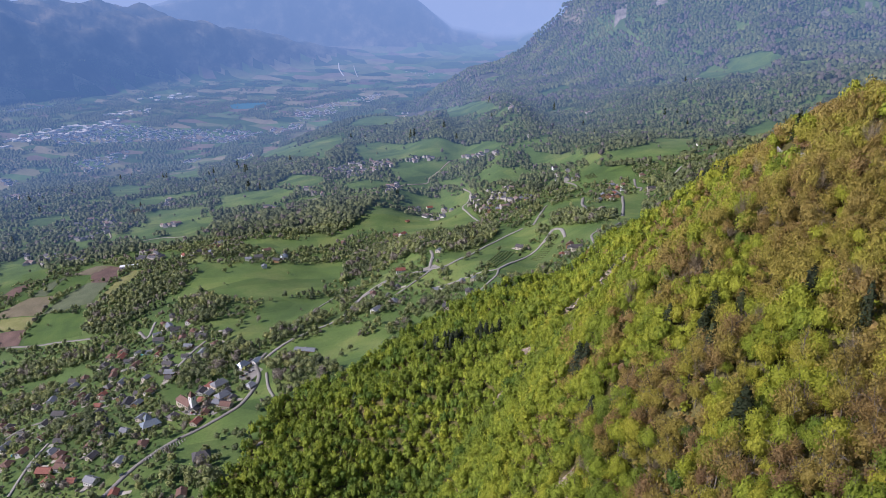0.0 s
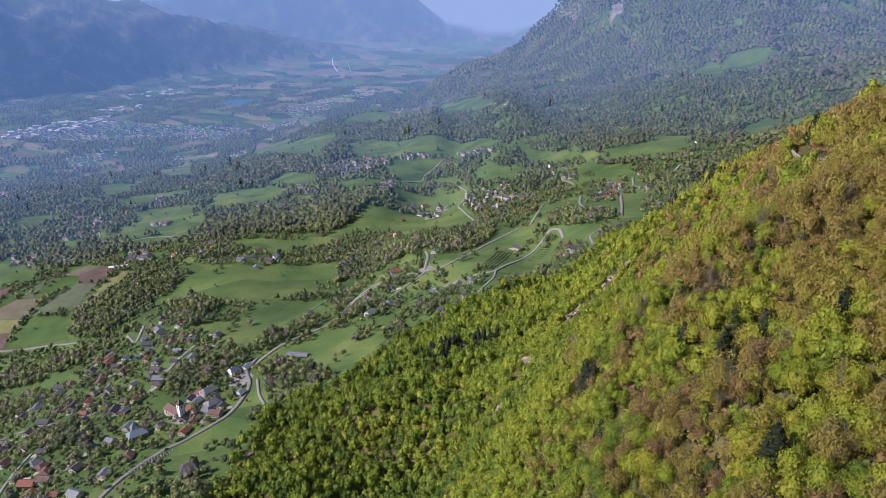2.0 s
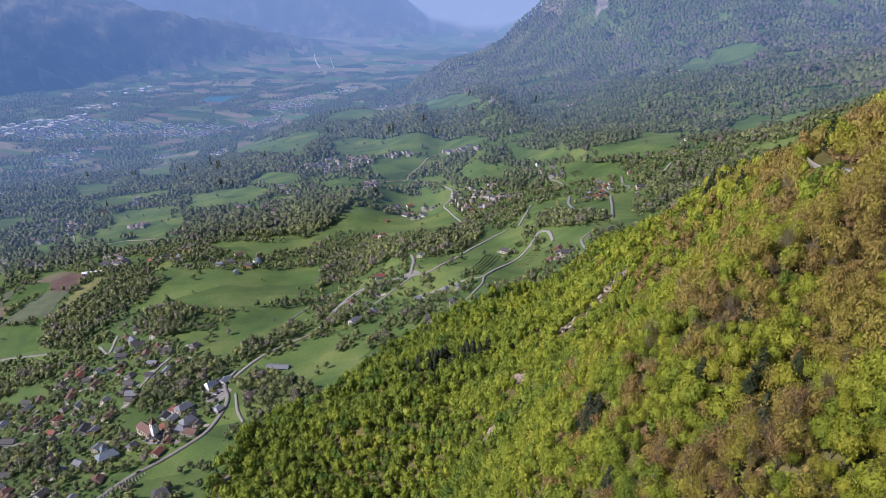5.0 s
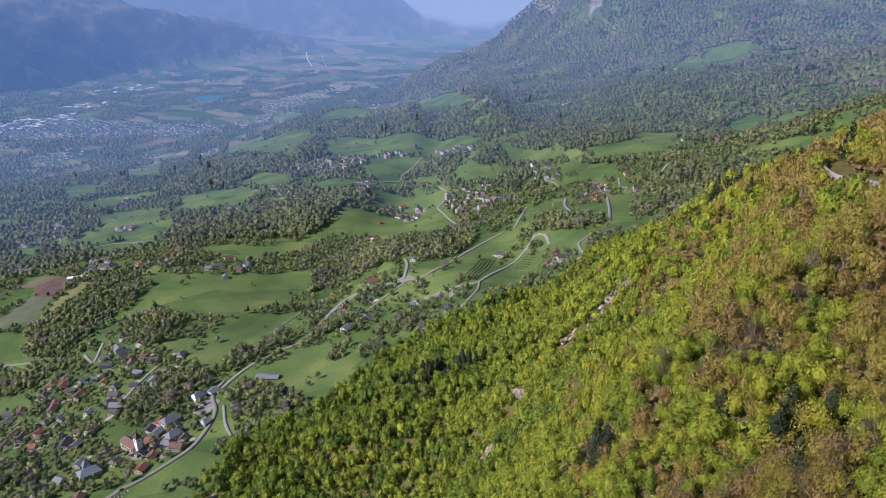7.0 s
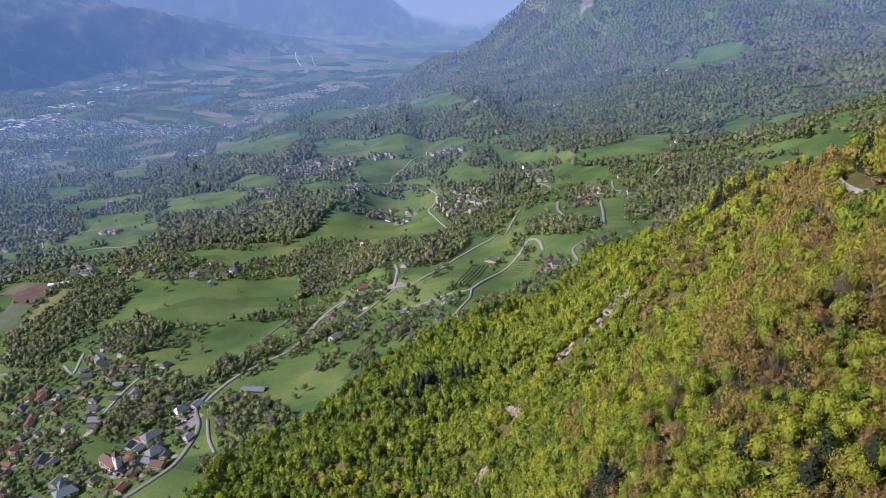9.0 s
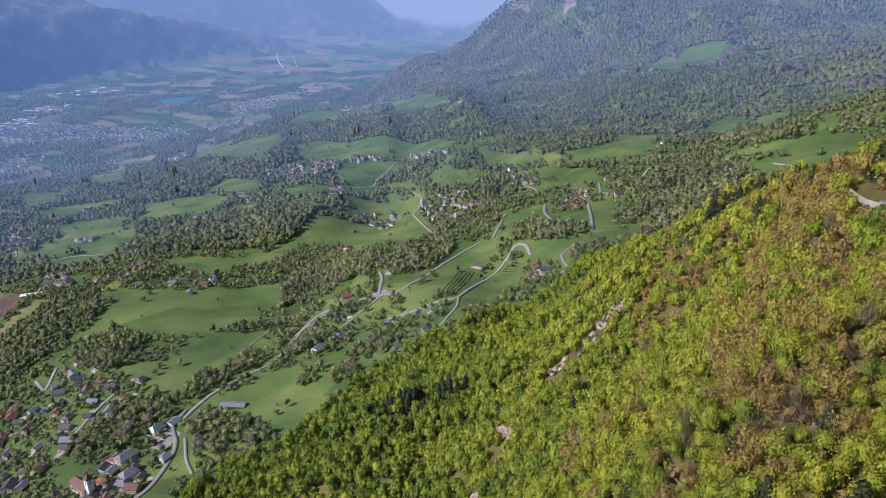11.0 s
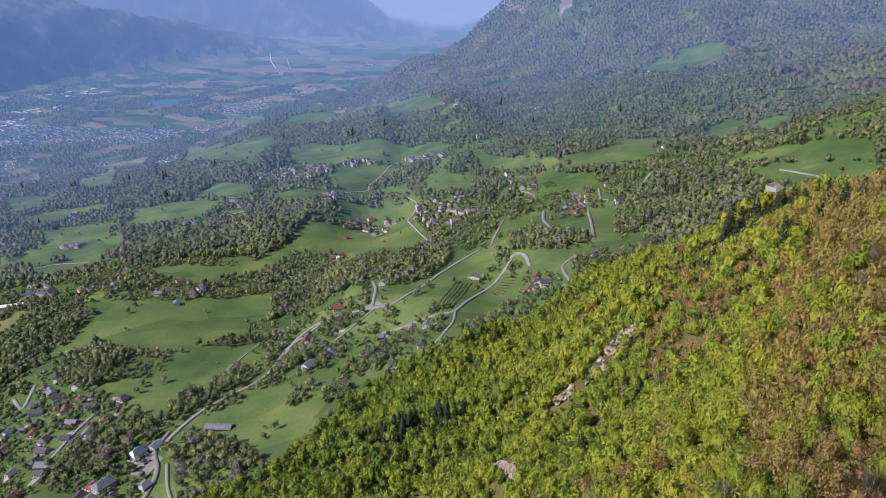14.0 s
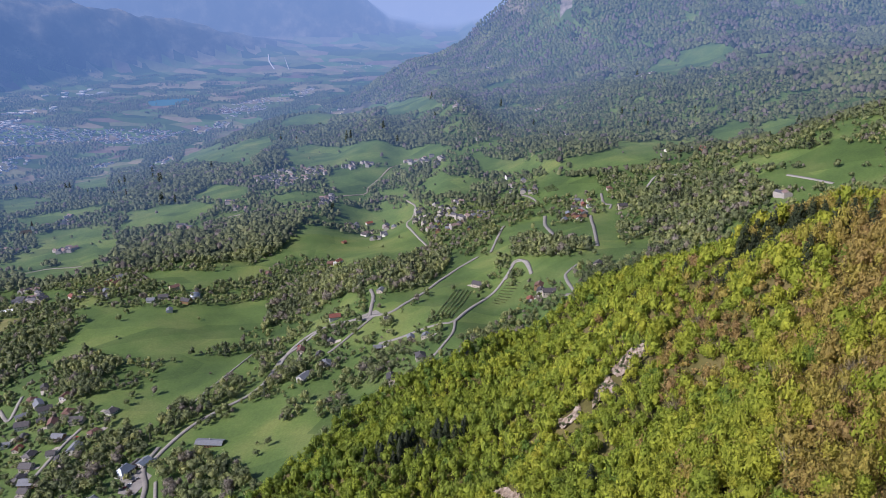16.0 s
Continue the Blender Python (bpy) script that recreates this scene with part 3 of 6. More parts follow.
FIELDS.append(("young_wheat", [(-737, 1094), (-730, 1132), (-659, 1114), (-645, 1130), (-613, 1039), (-726, 1056)]))
FIELDS.append(("red_soil", [(-865, 1224), (-856, 1261), (-821, 1282), (-832, 1203)]))
FIELDS.append(("young_wheat", [(-823, 1191), (-803, 1250), (-789, 1270), (-798, 1195)]))
FIELDS.append(("grey_crop", [(-789, 1206), (-784, 1262), (-764, 1292), (-759, 1201)]))
FIELDS.append(("dry_grass", [(-637, 1138), (-625, 1220), (-624, 1272), (-584, 1263), (-601, 1198), (-617, 1147)]))
ROADS.append((6, [(-335, 549), (-322, 596), (-300, 633), (-276, 655), (-254, 680), (-240, 701), (-234, 741), (-237, 772), (-250, 808), (-245, 841)]))
ROADS.append((6, [(-245, 813), (-234, 845), (-217, 882), (-194, 906), (-169, 930), (-154, 960), (-139, 1029), (-98, 1074)]))
ROADS.append((6, [(-143, 997), (-131, 1050), (-110, 1076), (-82, 1080), (-49, 1070), (-23, 1062)]))
ROADS.append((6, [(-23, 1062), (-20, 1092), (-18, 1118), (-22, 1150)]))
ROADS.append((6, [(-23, 1062), (6, 1050), (30, 1072), (65, 1123), (85, 1162), (117, 1213), (153, 1248)]))
ROADS.append((5, [(-20, 1054), (-40, 1034), (-62, 1009), (-76, 996)]))
ROADS.append((5, [(-10, 978), (12, 971), (40, 963), (67, 955), (84, 956), (120, 1033), (159, 1085), (182, 1122), (194, 1142), (206, 1124), (201, 1064)]))
ROADS.append((4, [(84, 956), (76, 912), (57, 876), (47, 865)]))
ROADS.append((4, [(172, 1099), (194, 1148), (204, 1127), (201, 1063)]))
ROADS.append((6, [(356, 1307), (333, 1212), (300, 1090)]))
ROADS.append((5, [(371, 1409), (359, 1376), (357, 1325)]))
ROADS.append((7, [(293, 1376), (275, 1294), (268, 1201)]))
ROADS.append((5, [(217, 1370), (173, 1245)]))
ROADS.append((4, [(258, 1022), (232, 1000), (226, 981), (216, 909), (209, 923)]))
ROADS.append((5, [(476, 1370), (506, 1404), (524, 1396), (539, 1364)]))
ROADS.append((5, [(57, 1817), (74, 1748), (64, 1668), (50, 1640), (63, 1520), (78, 1394)]))
ROADS.append((6, [(-426, 1810), (-337, 1826), (-240, 1836), (-158, 1871), (-103, 1909), (-46, 1944), (-39, 1977), (-1, 2043), (30, 2097), (79, 2136)]))
ROADS.append((5, [(-1158, 1687), (-1076, 1660), (-1062, 1693), (-1061, 1764), (-1022, 1811)]))
ROADS.append((5, [(-901, 1750), (-858, 1674), (-844, 1632), (-762, 1579), (-705, 1593), (-620, 1570)]))
ROADS.append((4, [(-769, 1057), (-699, 1046), (-642, 1034), (-573, 1016)]))
ROADS.append((3, [(-233, 931), (-217, 979), (-195, 1047), (-188, 1071)]))
ROADS.append((4, [(-448, 576), (-463, 636), (-467, 683)]))
ROADS.append((4, [(-516, 821), (-510, 849)]))
ROADS.append((5, [(-493, 997), (-466, 966), (-472, 1015)]))
ROADS.append((5, [(-562, 733), (-550, 761), (-502, 761), (-468, 748)]))
ROADS.append((5, [(-370, 792), (-362, 865), (-352, 907)]))
ROADS.append((4, [(-229, 778), (-216, 736), (-202, 706)]))
ROADS.append((4, [(-222, 576), (-206, 579), (-187, 588), (-196, 609), (-192, 617)]))
ROADS.append((4, [(610, 1166), (622, 1123), (631, 1087)]))
ROADS.append((4, [(580, 1568), (563, 1511), (575, 1500)]))
ROADS.append((4, [(284, 1590), (300, 1524), (304, 1475)]))
ROADS.append((5, [(405, 1407), (396, 1359), (403, 1342), (394, 1322)]))
CLUSTERS.append((26, [(69, 1780), (129, 1678), (222, 1540), (215, 1494), (170, 1414), (104, 1453), (62, 1627)]))
CLUSTERS.append((8, [(-98, 1752), (27, 1698), (24, 1564), (-49, 1620)]))
CLUSTERS.append((9, [(361, 1411), (382, 1390), (345, 1282), (304, 1294)]))
CLUSTERS.append((5, [(295, 1771), (328, 1599), (310, 1540), (272, 1620)]))
CLUSTERS.append((40, [(-627, 826), (-573, 883), (-475, 944), (-422, 998), (-336, 902), (-364, 799), (-358, 745), (-373, 690), (-386, 647), (-410, 574), (-494, 632)]))
CLUSTERS.append((6, [(-321, 689), (-309, 752), (-277, 766), (-248, 717), (-285, 681)]))
CLUSTERS.append((60, [(-382, 2145), (-300, 2205), (-164, 2158), (-150, 2082), (-231, 2019), (-281, 2048)]))
CLUSTERS.append((12, [(-114, 2139), (-33, 2135), (-9, 2085), (-104, 2098)]))
CLUSTERS.append((19, [(56, 2170), (164, 2023), (157, 1935), (77, 2088)]))
CLUSTERS.append((13, [(-164, 1853), (-126, 1928), (-116, 1875), (-146, 1801)]))
CLUSTERS.append((7, [(-410, 1951), (-338, 1918), (-331, 1834), (-381, 1872)]))
CLUSTERS.append((7, [(-492, 1794), (-446, 1809), (-444, 1738)]))
CLUSTERS.append((48, [(-1028, 1865), (-992, 1943), (-844, 1795), (-884, 1729), (-914, 1641), (-1010, 1696), (-1044, 1798)]))
CLUSTERS.append((16, [(-678, 1383), (-654, 1442), (-578, 1340), (-626, 1302)]))
CLUSTERS.append((24, [(-1026, 1556), (-789, 1436), (-757, 1362), (-940, 1435)]))
CLUSTERS.append((9, [(-749, 1732), (-716, 1792), (-704, 1724), (-706, 1691)]))
CLUSTERS.append((10, [(-896, 2004), (-851, 2072), (-811, 2008), (-865, 1966)]))
CLUSTERS.append((13, [(-562, 1353), (-487, 1442), (-466, 1307), (-533, 1306)]))
CLUSTERS.append((24, [(-1710, 2552), (-1393, 2320), (-1361, 2146), (-1510, 2244)]))
HAMLETS.append(("hamlet", [(-328, 934, "d"), (-446, 1022, "d"), (-405, 987, "b"), (-363, 922, "d"), (-395, 929, "b"), (-372, 892, "g"), (-331, 890, "b"), (-340, 860, "g"), (-418, 891, "r"), (-394, 870, "d"), (-366, 861, "d"), (-384, 843, "d"), (-366, 809, "g"), (-350, 844, "d"), (-448, 962, "g"), (-437, 942, "d"), (-450, 994, "b"), (-419, 964, "d")]))
HAMLETS.append(("lower_lane", [(-440, 864, "b"), (-464, 891, "d"), (-510, 931, "b"), (-505, 901, "d"), (-402, 811, "g"), (-365, 798, "d"), (-467, 849, "b"), (-523, 875, "b"), (-559, 864, "d"), (-457, 816, "d"), (-454, 790, "r"), (-492, 787, "b"), (-416, 765, "d"), (-396, 741, "d"), (-381, 736, "g")]))
HAMLETS.append(("west_lane", [(-431, 733, "d"), (-499, 763, "d"), (-564, 820, "d"), (-510, 747, "d"), (-588, 789, "d"), (-533, 734, "d"), (-485, 701, "b"), (-491, 670, "b"), (-497, 650, "b"), (-430, 642, "b"), (-383, 625, "d"), (-344, 606, "g")]))
HAMLETS.append(("south_lane", [(-413, 589, "r"), (-384, 582, "r"), (-359, 576, "g"), (-324, 551, "r"), (-252, 539, "b"), (-331, 634, "b")]))
HAMLETS.append(("core", [(-358, 695, "g"), (-367, 670, "g"), (-317, 688, "d"), (-283, 669, "r"), (-290, 734, "g"), (-281, 756, "g"), (-294, 756, "r"), (-272, 710, "g"), (-257, 699, "b"), (-255, 715, "d"), (-302, 742, "d"), (-259, 813, "d"), (-240, 743, "g")]))
HAMLETS.append(("crossroads", [(2, 1029, "d"), (-74, 1022, "d"), (-87, 997, "d"), (-76, 968, "g"), (-115, 1031, "b"), (-73, 1096, "r"), (-7, 1131, "g"), (-101, 940, "g"), (-12, 966, "g"), (29, 951, "g"), (37, 880, "d"), (83, 843, "g"), (4, 867, "d"), (46, 932, "g")]))
HAMLETS.append(("dome_farm", [(-388, 1278, "g"), (-372, 1292, "d"), (-365, 1333, "b"), (-330, 1273, "d"), (-347, 1237, "g"), (-529, 1708, "d"), (-502, 1690, "b")]))
HAMLETS.append(("farm_west", [(-216, 1406, "b"), (-87, 1403, "r"), (-101, 1406, "b"), (-86, 1583, "r"), (22, 1672, "g"), (1, 1634, "g"), (-35, 1751, "r"), (-44, 1662, "d"), (-28, 1691, "d"), (-83, 1717, "d")]))
HAMLETS.append(("farm_east", [(183, 986, "r"), (199, 1010, "b"), (201, 965, "d"), (197, 991, "d"), (333, 1296, "r"), (345, 1334, "r"), (364, 1376, "r"), (324, 1332, "g"), (310, 1306, "g"), (266, 983, "d"), (239, 880, "d"), (423, 1414, "b"), (412, 1309, "d")]))
HAMLETS.append(("upper_farms", [(302, 1606, "d"), (306, 1555, "g"), (277, 1618, "d"), (250, 1566, "b"), (291, 1729, "d"), (134, 1112, "d"), (600, 1583, "d"), (623, 1573, "b"), (645, 1574, "g"), (649, 1526, "b"), (487, 1980, "g")]))
HAMLETS.append(("village_middle", [(211, 1508, "d"), (190, 1481, "d"), (178, 1500, "g"), (155, 1470, "d"), (146, 1461, "d"), (128, 1477, "d"), (112, 1522, "d"), (105, 1470, "b"), (124, 1460, "g"), (160, 1418, "d"), (87, 1683, "d"), (68, 1623, "d"), (115, 1666, "g"), (86, 1614, "g"), (144, 1526, "d"), (126, 1578, "d")]))
TOWNS = []
TOWNS.append((620, [(-2536, 4334), (-2252, 4754), (-1803, 4522), (-1492, 4516), (-1155, 4402), (-1276, 3980), (-1622, 4130), (-1953, 4048), (-2272, 3970)]))
TOWNS.append((-95, [(-2703, 4150), (-2649, 4540), (-2354, 4936), (-2158, 4583), (-2449, 4145), (-2547, 3894)]))
TOWNS.append((100, [(-1183, 5384), (-874, 5857), (-785, 5231), (-1012, 4845)]))
TOWNS.append((40, [(-1145, 4509), (-973, 4844), (-937, 4558), (-1056, 4282)]))
TOWNS.append((40, [(-3437, 5378), (-3210, 5776), (-3216, 5534), (-3362, 5243)]))
TOWNS.append((-25, [(-2703, 6085), (-2484, 6473), (-2176, 6165), (-2460, 5898)]))
TOWNS.append((-14, [(-2620, 5204), (-2340, 5487), (-2250, 5265), (-2514, 5068)]))
TOWNS.append((60, [(-1957, 3517), (-1776, 3793), (-1700, 3653), (-1731, 3260)]))
TOWNS.append((40, [(-916, 2720), (-963, 3424), (-823, 2962), (-764, 2440)]))
TOWNS.append((50, [(-1639, 2443), (-1555, 2584), (-1366, 2331), (-1432, 2213)]))
TOWNS.append((15, [(-2096, 3156), (-1956, 3094), (-1895, 2895)]))
TOWNS.append((12, [(-1325, 3406), (-1235, 3475), (-1210, 3242)]))
TOWNS.append((40, [(92, 4323), (278, 3829), (302, 2891), (162, 3292)]))
TOWNS.append((30, [(340, 4737), (568, 4232), (641, 3861), (524, 4130)]))
TOWNS.append((15, [(522, 2707), (602, 2544), (572, 2453), (516, 2617)]))
TOWNS.append((14, [(207, 2556), (304, 2516), (265, 2344)]))
TOWNS.append((50, [(-890, 5960), (-576, 6434), (-542, 6041), (-830, 5539)]))
TOWNS.append((5, [(593, 3737), (735, 3647), (672, 3613)]))
TOWNS.append((2, [(258, 2074), (274, 2069), (268, 2049)]))
TOWNS.append((2, [(491, 2035), (523, 2032), (492, 1955)]))
TOWNS.append((8, [(-331, 4703), (-211, 4540), (-169, 3090)]))
TOWNS.append((14, [(-480, 9032), (-55, 8819), (-110, 7800), (-386, 7809)]))
TOWNS.append((10, [(962, 2873), (991, 2787), (1078, 2771), (891, 2554)]))
TOWNS.append((2, [(1010, 2230), (1015, 2221), (1007, 2204)]))
TOWNS.append((2, [(572, 1124), (580, 1102), (567, 1094)]))

# ---- trees: prototypes as arrays ----
def near_line(x, y, pts, width):
    hit = np.zeros(np.shape(x), bool)
    for (ax, ay), (bx, by) in zip(pts[:-1], pts[1:]):
        dx, dy = bx - ax, by - ay
        t = np.clip(((x - ax) * dx + (y - ay) * dy) / (dx * dx + dy * dy + 1e-9), 0, 1)
        hit |= np.hypot(x - ax - t * dx, y - ay - t * dy) < width
    return hit


def clumps(r, points, normals, size, jitter=0.55, roundness=0.6):
    """A ragged leafy triangle at each point, laid roughly along the crown's surface."""
    n = normals + r.normal(0, jitter, normals.shape)
    n /= np.linalg.norm(n, axis=1, keepdims=True)
    a = np.cross(n, r.normal(0, 1, n.shape))
    a /= np.linalg.norm(a, axis=1, keepdims=True)
    b = np.cross(n, a)
    s = size * r.uniform(0.6, 1.35, (len(n), 1))
    corners = []
    for k in range(3):
        w = 2.094 * k + r.uniform(-0.5, 0.5, (len(n), 1))
        corners.append(points + s * (np.cos(w) * a + np.sin(w) * b) * r.uniform(0.7, 1.2, (len(n), 1)))
    soft = roundness * normals / np.linalg.norm(normals, axis=1, keepdims=True) + (1 - roundness) * n
    soft /= np.linalg.norm(soft, axis=1, keepdims=True)
    return np.concatenate([np.stack(corners, 1).reshape(-1, 3), np.repeat(soft, 3, 0)], 1)


def round_mesh(level):
    bm = bmesh.new()
    bmesh.ops.create_icosphere(bm, subdivisions=level, radius=1.0)
    v = np.array([v.co for v in bm.verts])
    f = np.array([[q.index for q in t.verts] for t in bm.faces])
    bm.free()
    return v / np.linalg.norm(v, axis=1, keepdims=True), f


HEART = {level: round_mesh(level) for level in (1, 2)}


def broadleaf(seed, count, size, lobes=11, height=1.0, squat=0.95, core=2, heart=0.7, canopy=0.0):
    """A crown of radius about 1 above z = 0: lobes heaped round the limbs, a dense lumpy heart and loose leafy clumps over it."""
    r = np.random.RandomState(seed)
    c = r.normal(0, 1, (lobes, 3))
    c /= np.linalg.norm(c, axis=1, keepdims=True)
    c[:, 2] = np.abs(c[:, 2]) * 0.95 - 0.15
    c *= r.uniform(0.34, 0.72, (lobes, 1))
    c[0] = (0, 0, 0.35)
    rad = r.uniform(0.30, 0.48, lobes) * (11 / lobes) ** 0.3
    k = r.randint(0, lobes, count)
    d = r.normal(0, 1, (count, 3))
    d[:, 2] += 0.35
    d /= np.linalg.norm(d, axis=1, keepdims=True)
    p = c[k] + d * rad[k, None] * r.uniform(0.8, 1.1, (count, 1))
    nn = d + 0.6 * c[k]
    nn /= np.linalg.norm(nn, axis=1, keepdims=True)
    p[:, 2] = (p[:, 2] + 0.55) * squat * height
    loose = clumps(r, p, nn, size)
    # the heart follows the outermost lobe in each direction
    way, tri = HEART[core]
    o = np.array((0, 0, 0.15))
    t = (way @ (c - o).T)
    perp = np.maximum(((c - o) ** 2).sum(1)[None] - t**2, 0)
    out = np.where(perp < rad[None] ** 2, t + np.sqrt(np.maximum(rad[None] ** 2 - perp, 0)), 0.3).max(1)
    q = o + way * (np.maximum(out, 0.3) * heart * r.uniform(0.92, 1.06, len(way)))[:, None]
    q[:, 2] = (q[:, 2] + 0.55) * squat * height
    whole = np.concatenate([loose, np.concatenate([q, way], 1)[tri].reshape(-1, 6)])
    whole[:, 5] += canopy
    whole[:, 3:] /= np.linalg.norm(whole[:, 3:], axis=1, keepdims=True)
    return whole


def twigs(seed, count, length, width, lobes=16):
    """A bare crown of radius about 1: thin forking twigs that fan out and up from the limbs."""
    r = np.random.RandomState(seed)
    c = r.normal(0, 1, (lobes, 3))
    c /= np.linalg.norm(c, axis=1, keepdims=True)
    c[:, 2] = np.abs(c[:, 2])
    c *= r.uniform(0.2, 0.6, (lobes, 1))
    k = r.randint(0, lobes, count)
    d = c[k] + r.normal(0, 0.32, (count, 3)) + (0, 0, 0.25)
    d /= np.linalg.norm(d, axis=1, keepdims=True)
    a = c[k] + d * r.uniform(-0.25, 0.15, (count, 1))
    side = np.cross(d, r.normal(0, 1, (count, 3)))
    side *= width * r.uniform(0.6, 1.4, (count, 1)) / np.linalg.norm(side, axis=1, keepdims=True)
    tip = a + d * length * r.uniform(0.5, 1.2, (count, 1))
    tri = np.stack([a - side, a + side, tip], 1).reshape(-1, 3)
    tri[:, 2] += 0.35
    n = c[k] + 0.4 * d + 0.5 * r.normal(0, 1, (count, 3))
    n /= np.linalg.norm(n, axis=1, keepdims=True)
    return np.concatenate([tri, np.repeat(n, 3, 0)], 1)


def conifer(seed, tiers, per, size):
    """A fir of height 1 and half-width about 0.2, in drooping tiers."""
    r = np.random.RandomState(seed)
    pts, nor = [], []
    for t in range(tiers):
        h = 0.08 + 0.9 * (t / tiers) ** 0.9
        w = 0.26 * (1 - h) ** 0.85 + 0.012
        m = max(3, int(per * (1 - h) + 2))
        a = r.uniform(0, 6.283, m)
        q = r.uniform(0.35, 1.1, m) * w
        pts.append(np.stack([q * np.cos(a), q * np.sin(a), h - 0.35 * q + r.normal(0, 0.012, m)], 1))
        nor.append(np.stack([0.6 * np.cos(a), 0.6 * np.sin(a), np.full(m, 0.8)], 1))
    return clumps(r, np.concatenate(pts), np.concatenate(nor), size, 0.35)


def stem(r0, r1, h, sides=5):
    a = np.arange(sides) * 6.283 / sides
    lo = np.stack([r0 * np.cos(a), r0 * np.sin(a), np.full(sides, -0.6)], 1)
    hi = np.stack([r1 * np.cos(a), r1 * np.sin(a), np.full(sides, h)], 1)
    v = np.concatenate([lo, hi])
    f = [(i, (i + 1) % sides, sides + (i + 1) % sides, sides + i) for i in range(sides)]
    return v, f


def crown_normals(me, n):
    """Clumps are shaded by the crown's own roundness."""
    me.attributes.new("custom_normal", "FLOAT_VECTOR", "POINT").data.foreach_set("vector", n.astype(np.float32).ravel())


def planted(name, protos, xyz, scale, tint, mat, label, category, seed=0, drawn=False):
    """Many trees as one object: each a prototype, turned, scaled and tinted."""
    r = np.random.RandomState(seed)
    verts, turned, tints = [], [], []
    pick = r.randint(0, len(protos), len(xyz))
    for k, proto in enumerate(protos):
        i = np.where(pick == k)[0]
        if not len(i):
            continue
        a = r.uniform(0, 6.283, len(i))
        ca, sa = np.cos(a)[:, None], np.sin(a)[:, None]
        s = scale[i]
        px, py, pz = proto[None, :, 0], proto[None, :, 1], proto[None, :, 2]
        v = np.stack([(px * ca - py * sa) * s[:, None, 0], (px * sa + py * ca) * s[:, None, 0], pz * s[:, None, 1]], -1) + xyz[i][:, None, :]
        verts.append(v.reshape(-1, 3))
        nx, ny, nz = proto[None, :, 3], proto[None, :, 4], proto[None, :, 5]
        turned.append(np.stack([nx * ca - ny * sa, nx * sa + ny * ca, nz + 0 * ca], -1).reshape(-1, 3))
        tints.append(np.repeat(tint[i], len(proto)))
    v = np.concatenate(verts)
    if drawn:
        v = drawn_in(v)
    me = sheet(name, v, np.arange(len(v)).reshape(-1, 3), [mat])
    me.attributes.new("tint", "FLOAT", "POINT").data.foreach_set("value", np.concatenate(tints).astype(np.float32))
    crown_normals(me, np.concatenate(turned))
    return tagged(new(name, me), label, category, kind="stuff")


def scattered(x0, x1, y0, y1, step, seed):
    r = np.random.RandomState(seed)
    gx, gy = np.meshgrid(np.arange(x0, x1, step), np.arange(y0, y1, step * 0.9))
    gx = gx + (np.arange(len(gx))[:, None] % 2) * step * 0.5
    return (gx + r.uniform(-0.42, 0.42, gx.shape) * step).ravel(), (gy + r.uniform(-0.42, 0.42, gx.shape) * step).ravel()


def in_any(x, y, rings):
    hit = np.zeros(np.shape(x), bool)
    for ring in rings:
        hit |= inside(x, y, ring)
    return hit


# ---- the wooded spur ----
R = np.random.RandomState(5)
hx, hy = scattered(-330, 700, -240, 960, 5.5, 51)
keep = inside(hx, hy, SPUR) & ~in_any(hx, hy, SCREE) & ~near_line(hx, hy, SPUR_ROAD, 4.6) & ~near_line(hx, hy, [(a - 6, b - 5) for a, b in SPUR_ROAD[2:]], 4.0) & ~near_line(hx, hy, [(172, 604), (160, 601), (146, 590), (118, 594)], 6) & ~near_line(hx, hy, [(72, 578), (74, 538), (44, 502)], 3) & ~near_line(hx, hy, [(-222, 576), (-187, 588), (-196, 609)], 7)
hx, hy = hx[keep], hy[keep]
hz = relief(hx, hy)
hidden = (hx > 330 + 0.1 * hy) | (hy < np.interp(hx, [-220, -43, 56, 98, 150], [520, 515, 250, 165, 115]) - 15)
thin = np.where(hidden, R.rand(len(hx)) < 0.78, (np.sqrt(hx**2 + (hy - 190) ** 2 + (hz - 430) ** 2) > 400) & (R.rand(len(hx)) < 0.3))
hx, hy, hz, hidden = hx[~thin], hy[~thin], hz[~thin], hidden[~thin]
brown = 0.6 * waves(hx, hy, 85, 61) + 0.4 * waves(hx, hy, 32, 62) + 0.0085 * (np.minimum(hz, 330) - 232) + R.normal(0, 0.32, len(hx))
dark = waves(hx, hy, 55, 64) + 0.6 * smooth(-hz, -95, -25) + R.normal(0, 0.55, len(hx))
firs = ((hx - 262) / 60) ** 2 + ((hy - 610) / 35) ** 2 < R.rand(len(hx)) * 1.6 - 0.6
firs |= (((hx - 20) / 45) ** 2 + ((hy - 690) / 22) ** 2 < 1) & (R.rand(len(hx)) < 0.45)
firs |= near_line(hx, hy, [(222, 650), (255, 628), (262, 585), (258, 545), (238, 512)], 17) & (R.rand(len(hx)) < 0.24)
firs |= R.rand(len(hx)) < 0.003
bare_tree = (brown > 0.15) & (R.rand(len(hx)) < 0.05)
kind = np.where(firs, 3, np.where(bare_tree, 4, np.where(brown > 0.45, 1, np.where(dark > 1.15, 2, 0))))
reach = np.where((hx > 60) & (hy > 125) & ~hidden & (kind < 3), np.hypot(hx - 60, (hy - 190) * 0.8), 1e9)
near = reach <= np.sort(reach)[295]
size = (3.6 + 4.0 * R.rand(len(hx)) ** 1.5) * np.where(kind == 2, 0.9, 1.0)
